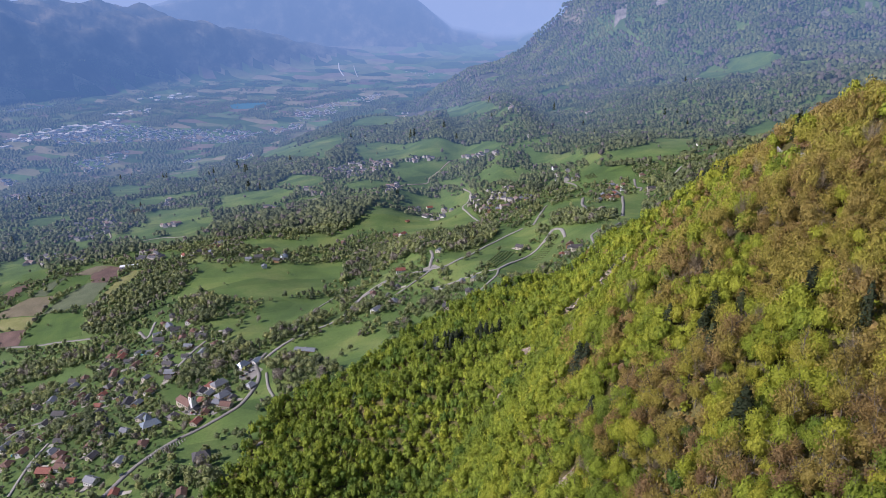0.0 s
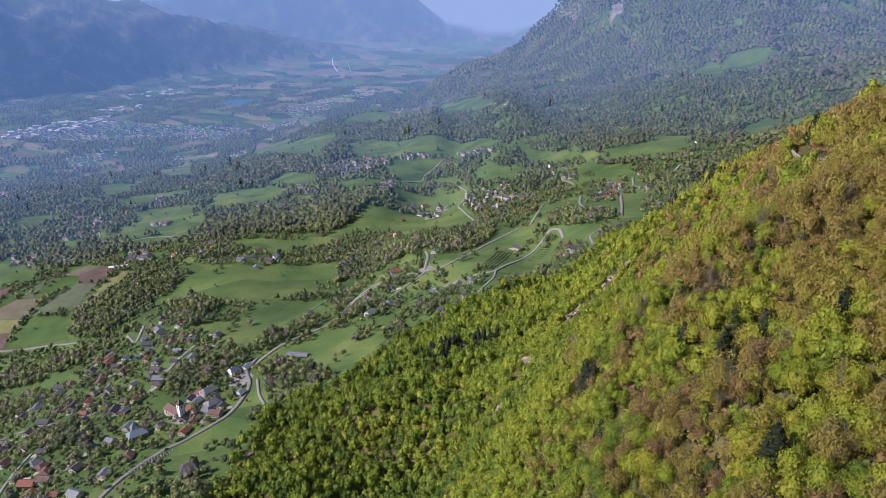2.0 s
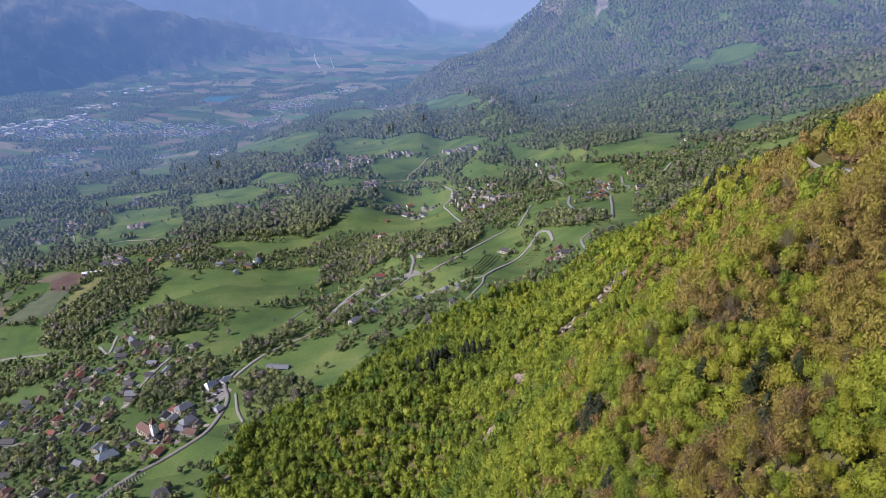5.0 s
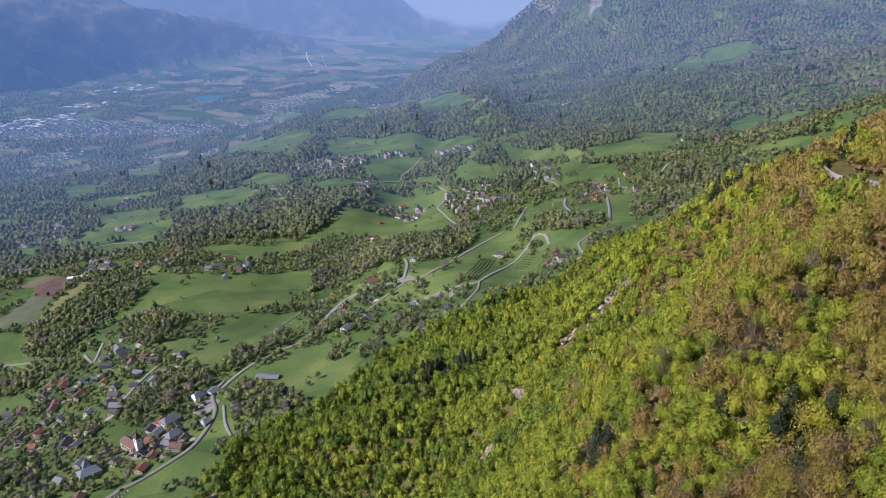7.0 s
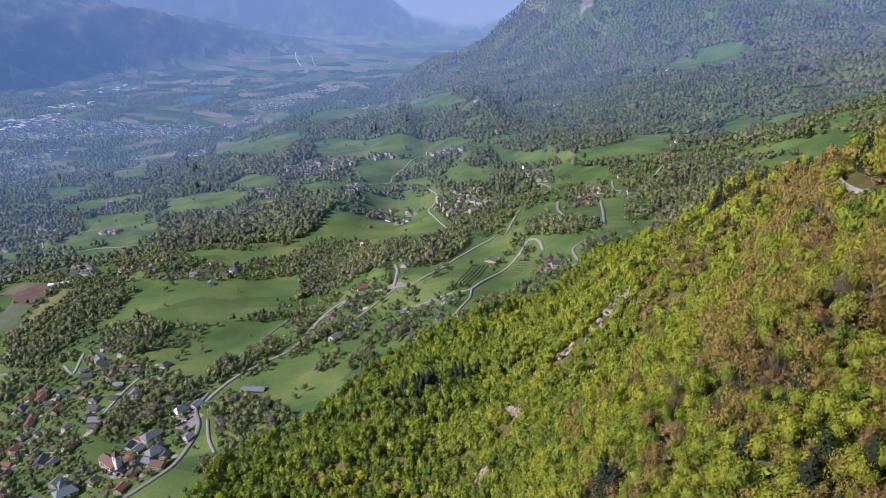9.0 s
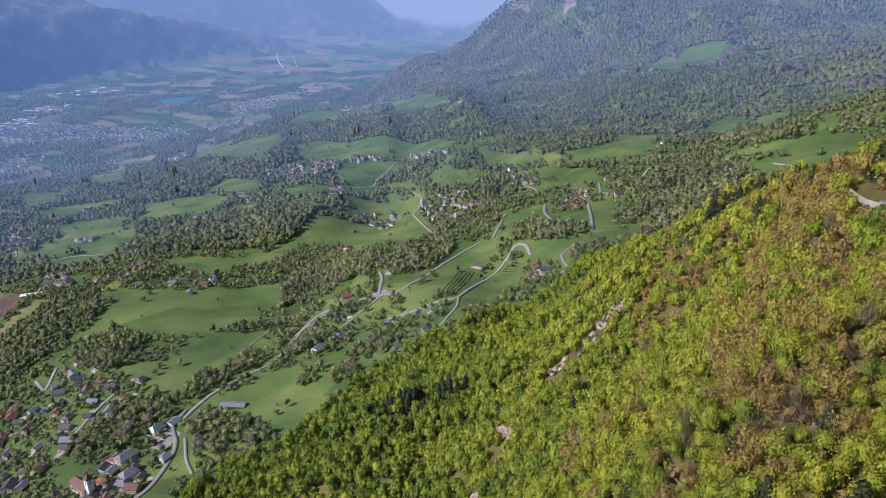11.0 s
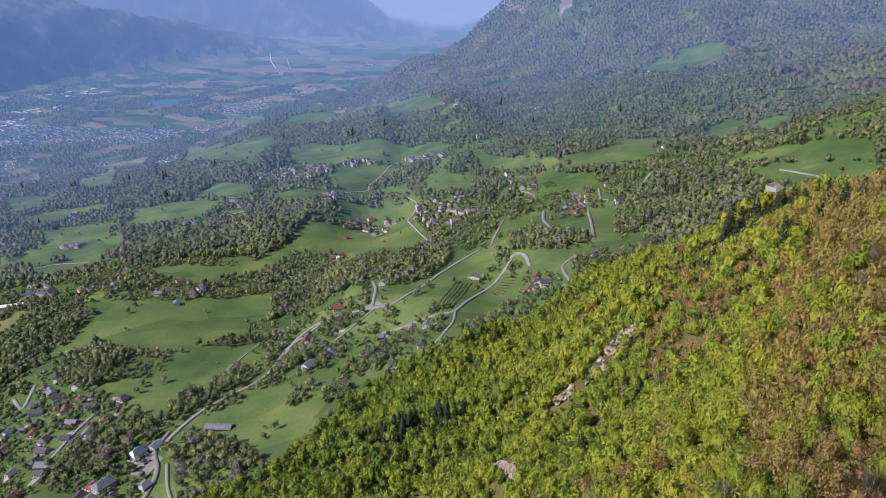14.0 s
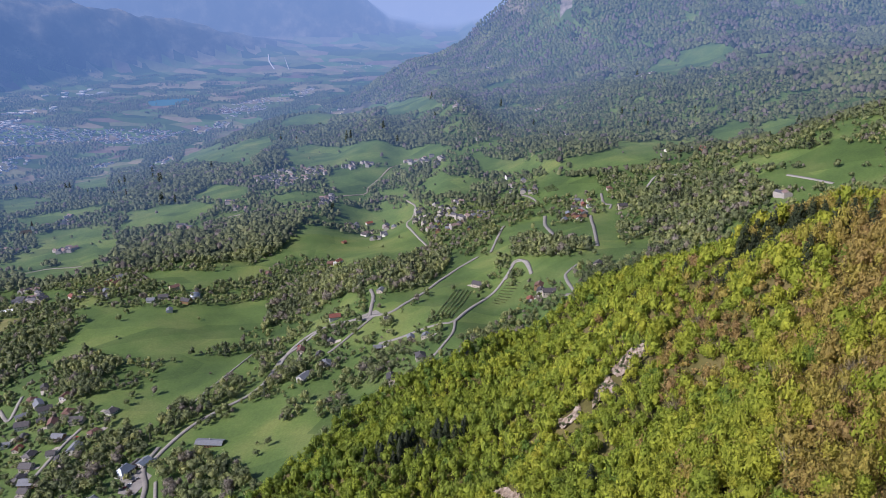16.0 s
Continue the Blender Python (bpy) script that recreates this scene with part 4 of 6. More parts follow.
tall = size * R.uniform(1.15, 1.75, len(hx)) + 1.0
tint = np.clip(0.42 + 0.0016 * (hz - 180) + 0.16 * waves(hx, hy, 70, 65) + R.normal(0, 0.15, len(hx)), 0, 1)
away = np.sqrt(hx**2 + (hy - np.clip(hy, 0, 200)) ** 2 + (hz - 430) ** 2)
finest = [broadleaf(90 + i, 820, 0.062, 20, core=1) for i in range(5)]
airy_near = [np.concatenate([broadleaf(95 + i, 680, 0.058, 22, heart=0.45, core=1), twigs(178 + i, 200, 0.5, 0.008)]) for i in range(4)]
fine = [broadleaf(100 + i, 420, 0.092, 18, core=1) for i in range(6)]
middle = [broadleaf(110 + i, 240, 0.118, 15, core=1) for i in range(6)]
medium = [broadleaf(120 + i, 105, 0.17, core=1) for i in range(6)]
rough = [broadleaf(140 + i, 18, 0.3, core=1, heart=0.55) for i in range(4)]
airy = [np.concatenate([broadleaf(160 + i, 330, 0.085, 20, heart=0.5, core=1), twigs(170 + i, 100, 0.5, 0.01)]) for i in range(5)]
airy_far = [np.concatenate([broadleaf(165 + i, 210, 0.097, 18, heart=0.5, core=1), twigs(172 + i, 60, 0.5, 0.01)]) for i in range(4)]
bare_crown = [twigs(175 + i, 420, 0.7, 0.0085) for i in range(4)]
fir_fine = [conifer(180 + i, 26, 44, 0.042) for i in range(4)]
fir_rough = [conifer(190 + i, 12, 12, 0.085) for i in range(4)]
LEAF = {0: (BEECH, "beech_wood", "spring beech wood in bright yellow-green leaf covering the steep spur"), 1: (BUDDING, "budding_wood", "beeches still in brown and olive bud among the green wood"), 2: (DEEP, "green_wood", "deep green leafy trees dotted through the beech wood")}
base = np.stack([hx, hy, hz + R.uniform(1.0, 3.4, len(hx))], 1)
for k, (mat, nm, label) in LEAF.items():
    for protos, sel in ((finest if k != 1 else airy_near, ~hidden & (away < 262) & ~near), (fine if k != 1 else airy, ~hidden & (away >= 262) & (away < 340) & ~near), (middle if k != 1 else airy_far, ~hidden & (away >= 340) & (away < 490) & ~near), (medium if k != 1 else airy_far, ~hidden & (away >= 490) & ~near), (rough, hidden)):
        i = (kind == k) & sel
        if i.sum():
            planted(nm, protos, base[i], np.stack([size, tall], 1)[i], tint[i], mat, label, "wood", seed=k)
i = (kind == 4) & ~hidden
planted("bare_wood", bare_crown, base[i], np.stack([size, tall], 1)[i], tint[i], TWIGS, "pale grey trees still bare between the leafing beeches", "wood", seed=8)
i = (kind == 3) & ~near
planted("fir_wood", fir_fine, np.stack([hx, hy, hz], 1)[i], np.stack([R.uniform(17, 22, len(hx)), R.uniform(15, 22, len(hx))], 1)[i], tint[i], FIR, "dark firs standing along the crest of the spur", "wood", seed=9)


# low undergrowth fills the floor between the trunks
ux, uy = scattered(-240, 340, 110, 900, 4.7, 53)
low = inside(ux, uy, SPUR) & ~near_line(ux, uy, [(172, 606), (160, 603), (146, 593), (118, 597)], 6) & ~in_any(ux, uy, SCREE) & ~near_line(ux, uy, SPUR_ROAD, 3.4) & ~near_line(ux, uy, [(a - 4, b - 3) for a, b in SPUR_ROAD[2:]], 3.0) & (uy > np.interp(ux, [-220, -43, 56, 98, 150], [505, 500, 235, 150, 100]))
low &= (R.rand(len(ux)) < np.interp(uy, [430, 620], [1.0, 0.45]))
ux, uy = ux[low], uy[low]
us = R.uniform(2.8, 4.4, len(ux))
uz = relief(ux, uy)
scrub_brown = (0.6 * waves(ux, uy, 85, 61) + 0.0075 * (np.minimum(uz, 320) - 238) + R.normal(0, 0.4, len(ux))) > 0.3
for mat, sel in ((BEECH, ~scrub_brown), (BUDDING, scrub_brown)):
    planted("undergrowth", rough, np.stack([ux, uy, uz + 0.9], 1)[sel], np.stack([us, us * 1.0], 1)[sel], np.clip(R.normal(0.3, 0.2, len(ux)), 0, 1)[sel], mat, "leafy undergrowth between the trunks of the wood", "undergrowth", seed=11)


# the trees that the flight passes nearest stand singly
def single_mesh(name, tri, mat):
    me = sheet(name, tri[:, :3], np.arange(len(tri)).reshape(-1, 3), [mat])
    me.attributes.new("tint", "FLOAT", "POINT").data.foreach_set("value", np.full(len(tri), 0.5, np.float32))
    crown_normals(me, tri[:, 3:])
    return me


def limbs(seed, forks, bare):
    """A tapered trunk with forking limbs."""
    r = np.random.RandomState(seed)
    vs, fs, n = [], [], 0

    def bough(p, d, length, ra, rb, level):
        nonlocal n
        q = p + d * length
        u = np.cross(d, (0.31, 0.57, 0.76))
        u /= np.linalg.norm(u)
        w = np.cross(d, u)
        a = np.arange(5) * 6.283 / 5
        ring = np.cos(a)[:, None] * u + np.sin(a)[:, None] * w
        vs.append(np.concatenate([p + ring * ra, q + ring * rb]))
        fs.extend([(n + i, n + (i + 1) % 5, n + 5 + (i + 1) % 5, n + 5 + i) for i in range(5)])
        n += 10
        if level < bare:
            for _ in range(forks):
                e = d + r.normal(0, 0.55, 3) + np.array((0, 0, 0.2))
                bough(p + d * length * r.uniform(0.75, 1.0), e / np.linalg.norm(e), length * r.uniform(0.5, 0.75), rb, rb * 0.45, level + 1)
    bough(np.array((0, 0, -1.0)), np.array((0.04, 0.02, 0.99)), 6.5, 0.26, 0.17, 0)
    return np.concatenate(vs), np.array(fs)


NEAR_LEAVES = {k: leaves(n, s, through_light=0.42, own=True) for k, n, s in (
    (0, "beech_leaves_by_tree", BEECH_SHADES), (1, "budding_crowns_by_tree", BUDDING_SHADES), (2, "deep_green_leaves_by_tree", DEEP_SHADES), (3, "fir_needles_by_tree", FIR_SHADES))}
NEAR_TEXT = {0: ("beech_tree", "tall beech in fresh yellow-green spring leaf on the steep slope", "tree"), 1: ("budding_beech", "beech in brown and olive bud, its limbs showing, on the slope", "tree"),
             2: ("maple_tree", "round deep green leafy tree on the wooded slope", "tree"), 3: ("fir_tree", "dark green fir with drooping boughs above the beeches", "tree")}
crown_mesh = {0: [single_mesh("crown", broadleaf(200 + i, 1500, 0.058, 22) * (5.0, 5.0, 7.4, 1, 1, 1) + (0, 0, 1.8, 0, 0, 0), NEAR_LEAVES[0]) for i in range(6)],
              1: [single_mesh("crown", np.concatenate([broadleaf(220 + i, 1150, 0.052, 24, heart=0.48), twigs(230 + i, 420, 0.55, 0.008, 22)]) * (5.0, 5.0, 7.2, 1, 1, 1) + (0, 0, 2.2, 0, 0, 0), NEAR_LEAVES[1]) for i in range(5)],
              2: [single_mesh("crown", broadleaf(240 + i, 1400, 0.06, 18) * (4.6, 4.6, 6.8, 1, 1, 1) + (0, 0, 1.8, 0, 0, 0), NEAR_LEAVES[2]) for i in range(3)],
              3: [single_mesh("crown", conifer(250 + i, 26, 46, 0.045) * (25, 25, 22, 1, 1, 1), NEAR_LEAVES[3]) for i in range(3)]}
trunk_mesh = {}
for k, bare in ((0, 2), (1, 3), (2, 2)):
    v, f = limbs(260 + k, 3, bare)
    trunk_mesh[k] = sheet("trunk", v, f, [BARK])
v, f = stem(0.32, 0.05, 21.0, 6)
trunk_mesh[3] = sheet("trunk", v, f, [BARK])
spots = list(np.where(near)[0])
placed = [(hx[i], hy[i], hz[i], kind[i] if kind[i] != 3 else 0, size[i] / 4.9) for i in spots]
placed += [(x, y, ground(x, y), 3, s) for x, y, s in ((122.6, 282.2, 1.05), (118.0, 279.0, 0.9), (106.6, 208.4, 1.15), (146.5, 250.8, 1.0), (130.7, 273.5, 0.8))]
for n, (x, y, z, k, s) in enumerate(placed):
    nm, label, cat = NEAR_TEXT[k]
    e = tagged(new(nm), label, cat, "trees on the near slope")
    e.matrix_world = pose(x, y, z, 0, 0, R.uniform(0, 360)) @ Matrix.Diagonal((s, s, s * R.uniform(0.9, 1.15), 1))
    for part_name, me in (("trunk", trunk_mesh[k]), ("crown", crown_mesh[k][n % len(crown_mesh[k])])):
        new(part_name, me).parent = e


# ---- trees of the bench: woods, hedges and gardens ----
def village_mask(x, y):
    hit = in_any(x, y, [c[1] for c in CLUSTERS])
    for _, hs in HAMLETS:
        for a, b, _ in hs:
            hit |= np.hypot(x - a, y - b) < 30
    return hit


def house_near(x, y, d):
    hit = np.zeros(np.shape(x), bool)
    for _, hs in HAMLETS:
        for a, b, _ in hs:
            hit |= np.hypot(x - a, y - b) < d
    return hit


def on_road(x, y, w):
    hit = np.zeros(np.shape(x), bool)
    for wd, pts in ROADS:
        hit |= near_line(x, y, pts, w + wd / 2)
    return hit


bx, by = scattered(-1500, 1150, 380, 2900, 8.8, 71)
view = np.abs(np.degrees(np.arctan2(bx, by + 40))) < 41
bx, by = bx[view & ~inside(bx, by, SPUR)], by[view & ~inside(bx, by, SPUR)]
cover = 0.62 * waves(bx, by, 190, 81) + 0.55 * waves(bx, by, 85, 82)
wood = in_any(bx, by, WOODS)
open_land = in_any(bx, by, MEADOWS) | in_any(bx, by, [f[1] for f in FIELDS])
gardens = village_mask(bx, by)
u = R.rand(len(bx))
strict = np.interp(np.hypot(bx, by), [1100, 1700], [-0.12, -0.3])
grow = np.where(wood, u < 0.96, np.where(open_land, u < 0.006, np.where(gardens, u < 0.8, (cover + R.normal(0, 0.1, len(bx)) > strict) | (u < 0.10))))
grow &= ~on_road(bx, by, 5.5) & ~house_near(bx, by, 8.5)
grow &= (np.hypot(bx, by) < 1550) | (R.rand(len(bx)) < 0.68)
bx, by, wood = bx[grow], by[grow], wood[grow]
bz = relief(bx, by)
bd = np.hypot(bx, by)
species = waves(bx, by, 60, 83) + R.normal(0, 1, len(bx)) * np.interp(bd, [1000, 1800], [0.6, 0.3]) + 0.15
bfir = (waves(bx, by, 130, 84) + R.normal(0, 0.4, len(bx)) > 1.65)
bsize = np.where(wood, R.uniform(5.0, 8.6, len(bx)), np.where(village_mask(bx, by), 2.0 + 4.6 * R.rand(len(bx)) ** 1.6, R.uniform(2.6, 7.0, len(bx))))
bsize = np.where(bd < 1550, bsize, bsize * 1.4)
bscale = np.stack([bsize, bsize * R.uniform(1.0, 1.5, len(bx))], 1)
btint = np.clip(0.42 + R.normal(0, 1, len(bx)) * np.interp(bd, [1000, 1800], [0.2, 0.1]) + 0.15 * waves(bx, by, 160, 85), 0, 1)
bush = [broadleaf(300 + i, 56, 0.215, 9, core=1, heart=0.72) for i in range(5)]
bush_far = [broadleaf(320 + i, 26, 0.30, 7, core=1, heart=0.78) for i in range(5)]
bush_tiny = [broadleaf(330 + i, 4, 0.46, 6, core=1, heart=0.85, canopy=0.6) for i in range(5)]
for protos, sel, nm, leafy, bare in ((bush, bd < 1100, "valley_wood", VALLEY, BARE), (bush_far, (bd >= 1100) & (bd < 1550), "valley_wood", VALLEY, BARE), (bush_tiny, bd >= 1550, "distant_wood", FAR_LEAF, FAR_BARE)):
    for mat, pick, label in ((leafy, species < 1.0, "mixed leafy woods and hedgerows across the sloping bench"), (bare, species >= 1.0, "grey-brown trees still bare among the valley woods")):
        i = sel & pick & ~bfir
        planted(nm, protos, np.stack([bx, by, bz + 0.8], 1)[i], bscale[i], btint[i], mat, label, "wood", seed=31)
i = bfir
planted("valley_firs", fir_rough, np.stack([bx, by, bz], 1)[i], np.stack([bsize * 3.4, bsize * 3.6], 1)[i], btint[i], FIR, "dark conifers in groups among the valley woods", "wood", seed=33)


# ---- woods of the mountain and of the far valley ----
fx, fy = scattered(-200, 4300, 1500, 6400, 18.5, 91)
ang = np.degrees(np.arctan2(fx, fy))
inner = (fy < 2900) & (fx < 1150)
keep = (np.abs(ang) < 42) & ~inner & (relief(fx, fy) > -230) & (np.hypot(fx, fy) < 6200)
fx, fy = fx[keep], fy[keep]
cover = 0.7 * waves(fx, fy, 330, 92) + 0.45 * waves(fx, fy, 140, 93) + R.normal(0, 0.14, len(fx))
fzz = relief(fx, fy)
grow = (cover > -0.75 + np.clip((40 - fzz) / 300, 0, 0.7)) & ~in_any(fx, fy, MEADOWS)
for cx, cy, rx, ry in CLIFFS:
    grow &= ((fx - cx) / rx) ** 2 + ((fy - cy + 30) / ry) ** 2 > 1
fx, fy, fzz = fx[grow], fy[grow], fzz[grow]
tuft = [broadleaf(340 + i, 3, 0.5, 5, core=1, heart=0.9, canopy=0.9) for i in range(5)]
spec = 1.1 * waves(fx, fy, 230, 94) + 0.5 * waves(fx, fy, 90, 99) + R.normal(0, 0.22, len(fx))
fs = R.uniform(9, 15, len(fx))
ft = np.clip(R.normal(0.5, 0.09, len(fx)) + 0.22 * waves(fx, fy, 380, 98), 0, 1)
P3, S2 = np.stack([fx, fy, fzz], 1), np.stack([fs, fs * 1.25], 1)
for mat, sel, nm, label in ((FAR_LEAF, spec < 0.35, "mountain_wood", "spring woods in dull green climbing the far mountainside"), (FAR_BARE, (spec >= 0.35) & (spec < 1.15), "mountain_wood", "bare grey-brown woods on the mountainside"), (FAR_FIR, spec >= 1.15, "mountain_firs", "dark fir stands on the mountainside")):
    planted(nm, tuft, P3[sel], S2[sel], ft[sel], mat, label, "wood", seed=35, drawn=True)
vx, vy = scattered(-4600, 700, 1900, 7600, 23.0, 95)
ang = np.degrees(np.arctan2(vx, vy))
inner = (vx > -1500) & (vy < 2900)
vz = relief(vx, vy)
keep = (np.abs(ang) < 42) & ~inner & (vz < -60) & (vy < 8200)
cover = 0.6 * waves(vx, vy * 0.6, 420, 96) + 0.5 * waves(vx, vy * 0.5, 170, 97) + R.normal(0, 0.12, len(vx)) + 0.5 * smooth(vz, -330, -200)
keep &= (cover > -0.05 + 0.35 * smooth(vy, 5200, 7000)) & ~in_any(vx, vy, [t[1] for t in TOWNS]) & ~in_any(vx, vy, MEADOWS)
vx, vy, vz = vx[keep], vy[keep], vz[keep]
fs = R.uniform(8, 13, len(vx))
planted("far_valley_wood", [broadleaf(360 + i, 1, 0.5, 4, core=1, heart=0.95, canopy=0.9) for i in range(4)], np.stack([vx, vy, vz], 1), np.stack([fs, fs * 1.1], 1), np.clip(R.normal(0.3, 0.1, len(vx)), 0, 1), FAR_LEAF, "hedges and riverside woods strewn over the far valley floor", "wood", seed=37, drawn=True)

# ---- lanes and fields laid on the ground ----
def part(name, bm_or_mesh, mat, parent, label=""):
    me = bm_or_mesh
    if isinstance(me, bmesh.types.BMesh):
        me = bpy.data.meshes.new(name)
        bm_or_mesh.to_mesh(me)
        bm_or_mesh.free()
        me.materials.append(mat)
    ob = new(name, me)
    ob.parent = parent
    if label:
        tagged(ob, label)
    return ob


def curve_points(pts, step=6.0):
    """Points along a smooth line through pts."""
    p = np.array(pts, float)
    q = np.vstack([2 * p[0] - p[1], p, 2 * p[-1] - p[-2]])
    out = []
    for i in range(len(p) - 1):
        a, b, c, d = q[i:i + 4]
        n = max(2, int(np.linalg.norm(c - b) / step))
        for t in np.linspace(0, 1, n, endpoint=False):
            out.append(0.5 * (2 * b + (c - a) * t + (2 * a - 5 * b + 4 * c - d) * t * t + (3 * b - a - 3 * c + d) * t**3))
    out.append(p[-1])
    return np.array(out)


def ribbon(name, pts, width, mat, label, lift=0.8, category="road"):
    c = curve_points(pts)
    d = np.gradient(c, axis=0)
    d /= np.linalg.norm(d, axis=1, keepdims=True)
    s = np.stack([-d[:, 1], d[:, 0]], 1)
    rows = []
    mid = relief(c[:, 0], c[:, 1])
    width = width * 0.85
    for off, drop in ((-0.5, -2.2), (-0.5, 0), (0.0, 0.08), (0.5, 0), (0.5, -2.2)):
        q = c + s * off * width
        z = np.maximum(relief(q[:, 0], q[:, 1]), mid - 0.3) + lift + drop
        rows.append(np.stack([q[:, 0], q[:, 1], z], 1))
    v = drawn_in(np.stack(rows, 1)).reshape(-1, 3)
    n = len(c)
    i, j = np.meshgrid(np.arange(n - 1), np.arange(4), indexing="ij")
    a = i * 5 + j
    f = np.stack([a, a + 5, a + 6, a + 1], -1).reshape(-1, 4)[:, ::-1]
    return tagged(new(name, sheet(name, v, f, [mat])), label, category, kind="structure")


for wd, pts in ROADS:
    ribbon("road" if wd > 4.5 else "lane", pts, wd, ASPHALT, "pale grey asphalt road winding between meadows and houses" if wd > 4.5 else "narrow pale lane through the meadows")
ribbon("road", SPUR_ROAD[:-1], 4.6, ASPHALT, "pale mountain road cut across the wooded spur", 0.8)

SOIL = {"red_soil": ground_cover("red_ploughed_soil", (0.095, 0.062, 0.05), (0.125, 0.08, 0.065), (0.155, 0.10, 0.08), 0.05, 0.5), "tan_soil": ground_cover("tan_stubble", (0.12, 0.105, 0.065), (0.15, 0.13, 0.08), (0.18, 0.15, 0.10), 0.04, 0.5),
        "young_wheat": ground_cover("young_wheat", (0.045, 0.085, 0.02), (0.06, 0.108, 0.024), (0.078, 0.125, 0.028), 0.03, 0.5), "grey_crop": ground_cover("grey_green_crop", (0.08, 0.10, 0.055), (0.10, 0.12, 0.065), (0.12, 0.14, 0.08), 0.05, 0.7),
        "dry_grass": ground_cover("dry_grass", (0.14, 0.15, 0.05), (0.18, 0.185, 0.065), (0.22, 0.20, 0.09), 0.05, 0.6)}
SOIL_TEXT = {"red_soil": "reddish freshly ploughed field", "tan_soil": "tan stubble field beside green strips", "young_wheat": "bright green field of young wheat", "grey_crop": "grey-green crop field in fine rows", "dry_grass": "pale yellow-green mown grass strip"}


def laid(name, ring, mat, lift, step=9.0):
    """A convex patch of ground cover that follows the relief."""
    r = np.array(ring, float)
    hull = []
    for q in sorted(map(tuple, r)):
        while len(hull) > 1 and (hull[-1][0] - hull[-2][0]) * (q[1] - hull[-2][1]) - (hull[-1][1] - hull[-2][1]) * (q[0] - hull[-2][0]) <= 0:
            hull.pop()
        hull.append(q)
    low = hull
    hull = []
    for q in sorted(map(tuple, r), reverse=True):
        while len(hull) > 1 and (hull[-1][0] - hull[-2][0]) * (q[1] - hull[-2][1]) - (hull[-1][1] - hull[-2][1]) * (q[0] - hull[-2][0]) <= 0:
            hull.pop()
        hull.append(q)
    ring2 = low[:-1] + hull[:-1]
    x0, y0 = r.min(0)
    x1, y1 = r.max(0)
    bm = bmesh.new()
    xs, ys = np.arange(x0 - 1, x1 + step, step), np.arange(y0 - 1, y1 + step, step)
    g = [[bm.verts.new((x, y, 0)) for y in ys] for x in xs]
    for i in range(len(xs) - 1):
        for j in range(len(ys) - 1):
            bm.faces.new((g[i][j], g[i + 1][j], g[i + 1][j + 1], g[i][j + 1]))
    for (ax, ay), (bx_, by_) in zip(ring2, ring2[1:] + ring2[:1]):
        bmesh.ops.bisect_plane(bm, geom=bm.verts[:] + bm.edges[:] + bm.faces[:], plane_co=(ax, ay, 0), plane_no=(by_ - ay, ax - bx_, 0), clear_outer=True)
    co = np.array([v.co for v in bm.verts])
    z = relief(co[:, 0], co[:, 1]) + lift
    for v, h in zip(bm.verts, z):
        v.co.z = h
    me = bpy.data.meshes.new(name)
    bm.to_mesh(me)
    bm.free()
    me.materials.append(mat)
    return new(name, me)


for k, ring in FIELDS:
    tagged(laid("field", ring, SOIL[k], 0.5), SOIL_TEXT[k], "field", kind="structure")

# ---- houses ----
ROOFS = {"d": (plain("dark_slate_tiles", (0.075, 0.07, 0.07), 0.55, 0.3), "dark slate-grey"), "b": (plain("brown_tiles", (0.15, 0.085, 0.065), 0.7, 0.3), "brown-tiled"),
         "r": (plain("red_tiles", (0.22, 0.085, 0.06), 0.7, 0.3), "red-tiled"), "g": (plain("grey_metal_sheet", (0.17, 0.18, 0.195), 0.45, 0.2), "pale grey")}
WALLS = [plain("cream_render", (0.50, 0.44, 0.36), 0.85, 0.1), plain("white_render", (0.60, 0.58, 0.54), 0.85, 0.1), plain("larch_boarding", (0.24, 0.15, 0.08), 0.8, 0.25)]
GLASS, WOOD = plain("dark_window_glass", (0.03, 0.035, 0.04), 0.15, 0.1), plain("brown_painted_wood", (0.13, 0.08, 0.05), 0.7, 0.2)
STONE = plain("grey_stone", (0.36, 0.34, 0.31), 0.9, 0.25)


def block(bm, x0, x1, y0, y1, z0, z1):
    v = [bm.verts.new(p) for p in ((x0, y0, z0), (x1, y0, z0), (x1, y1, z0), (x0, y1, z0), (x0, y0, z1), (x1, y0, z1), (x1, y1, z1), (x0, y1, z1))]
    for f in ((3, 2, 1, 0), (4, 5, 6, 7), (0, 1, 5, 4), (1, 2, 6, 5), (2, 3, 7, 6), (3, 0, 4, 7)):
        bm.faces.new([v[i] for i in f])


def prism(bm, L, W, z0, z1):
    v = [bm.verts.new(p) for p in ((-L, -W, z0), (L, -W, z0), (L, W, z0), (-L, W, z0), (-L, 0, z1), (L, 0, z1))]
    for f in ((0, 1, 5, 4), (2, 3, 4, 5), (0, 4, 3), (1, 2, 5), (3, 2, 1, 0)):
        bm.faces.new([v[i] for i in f])


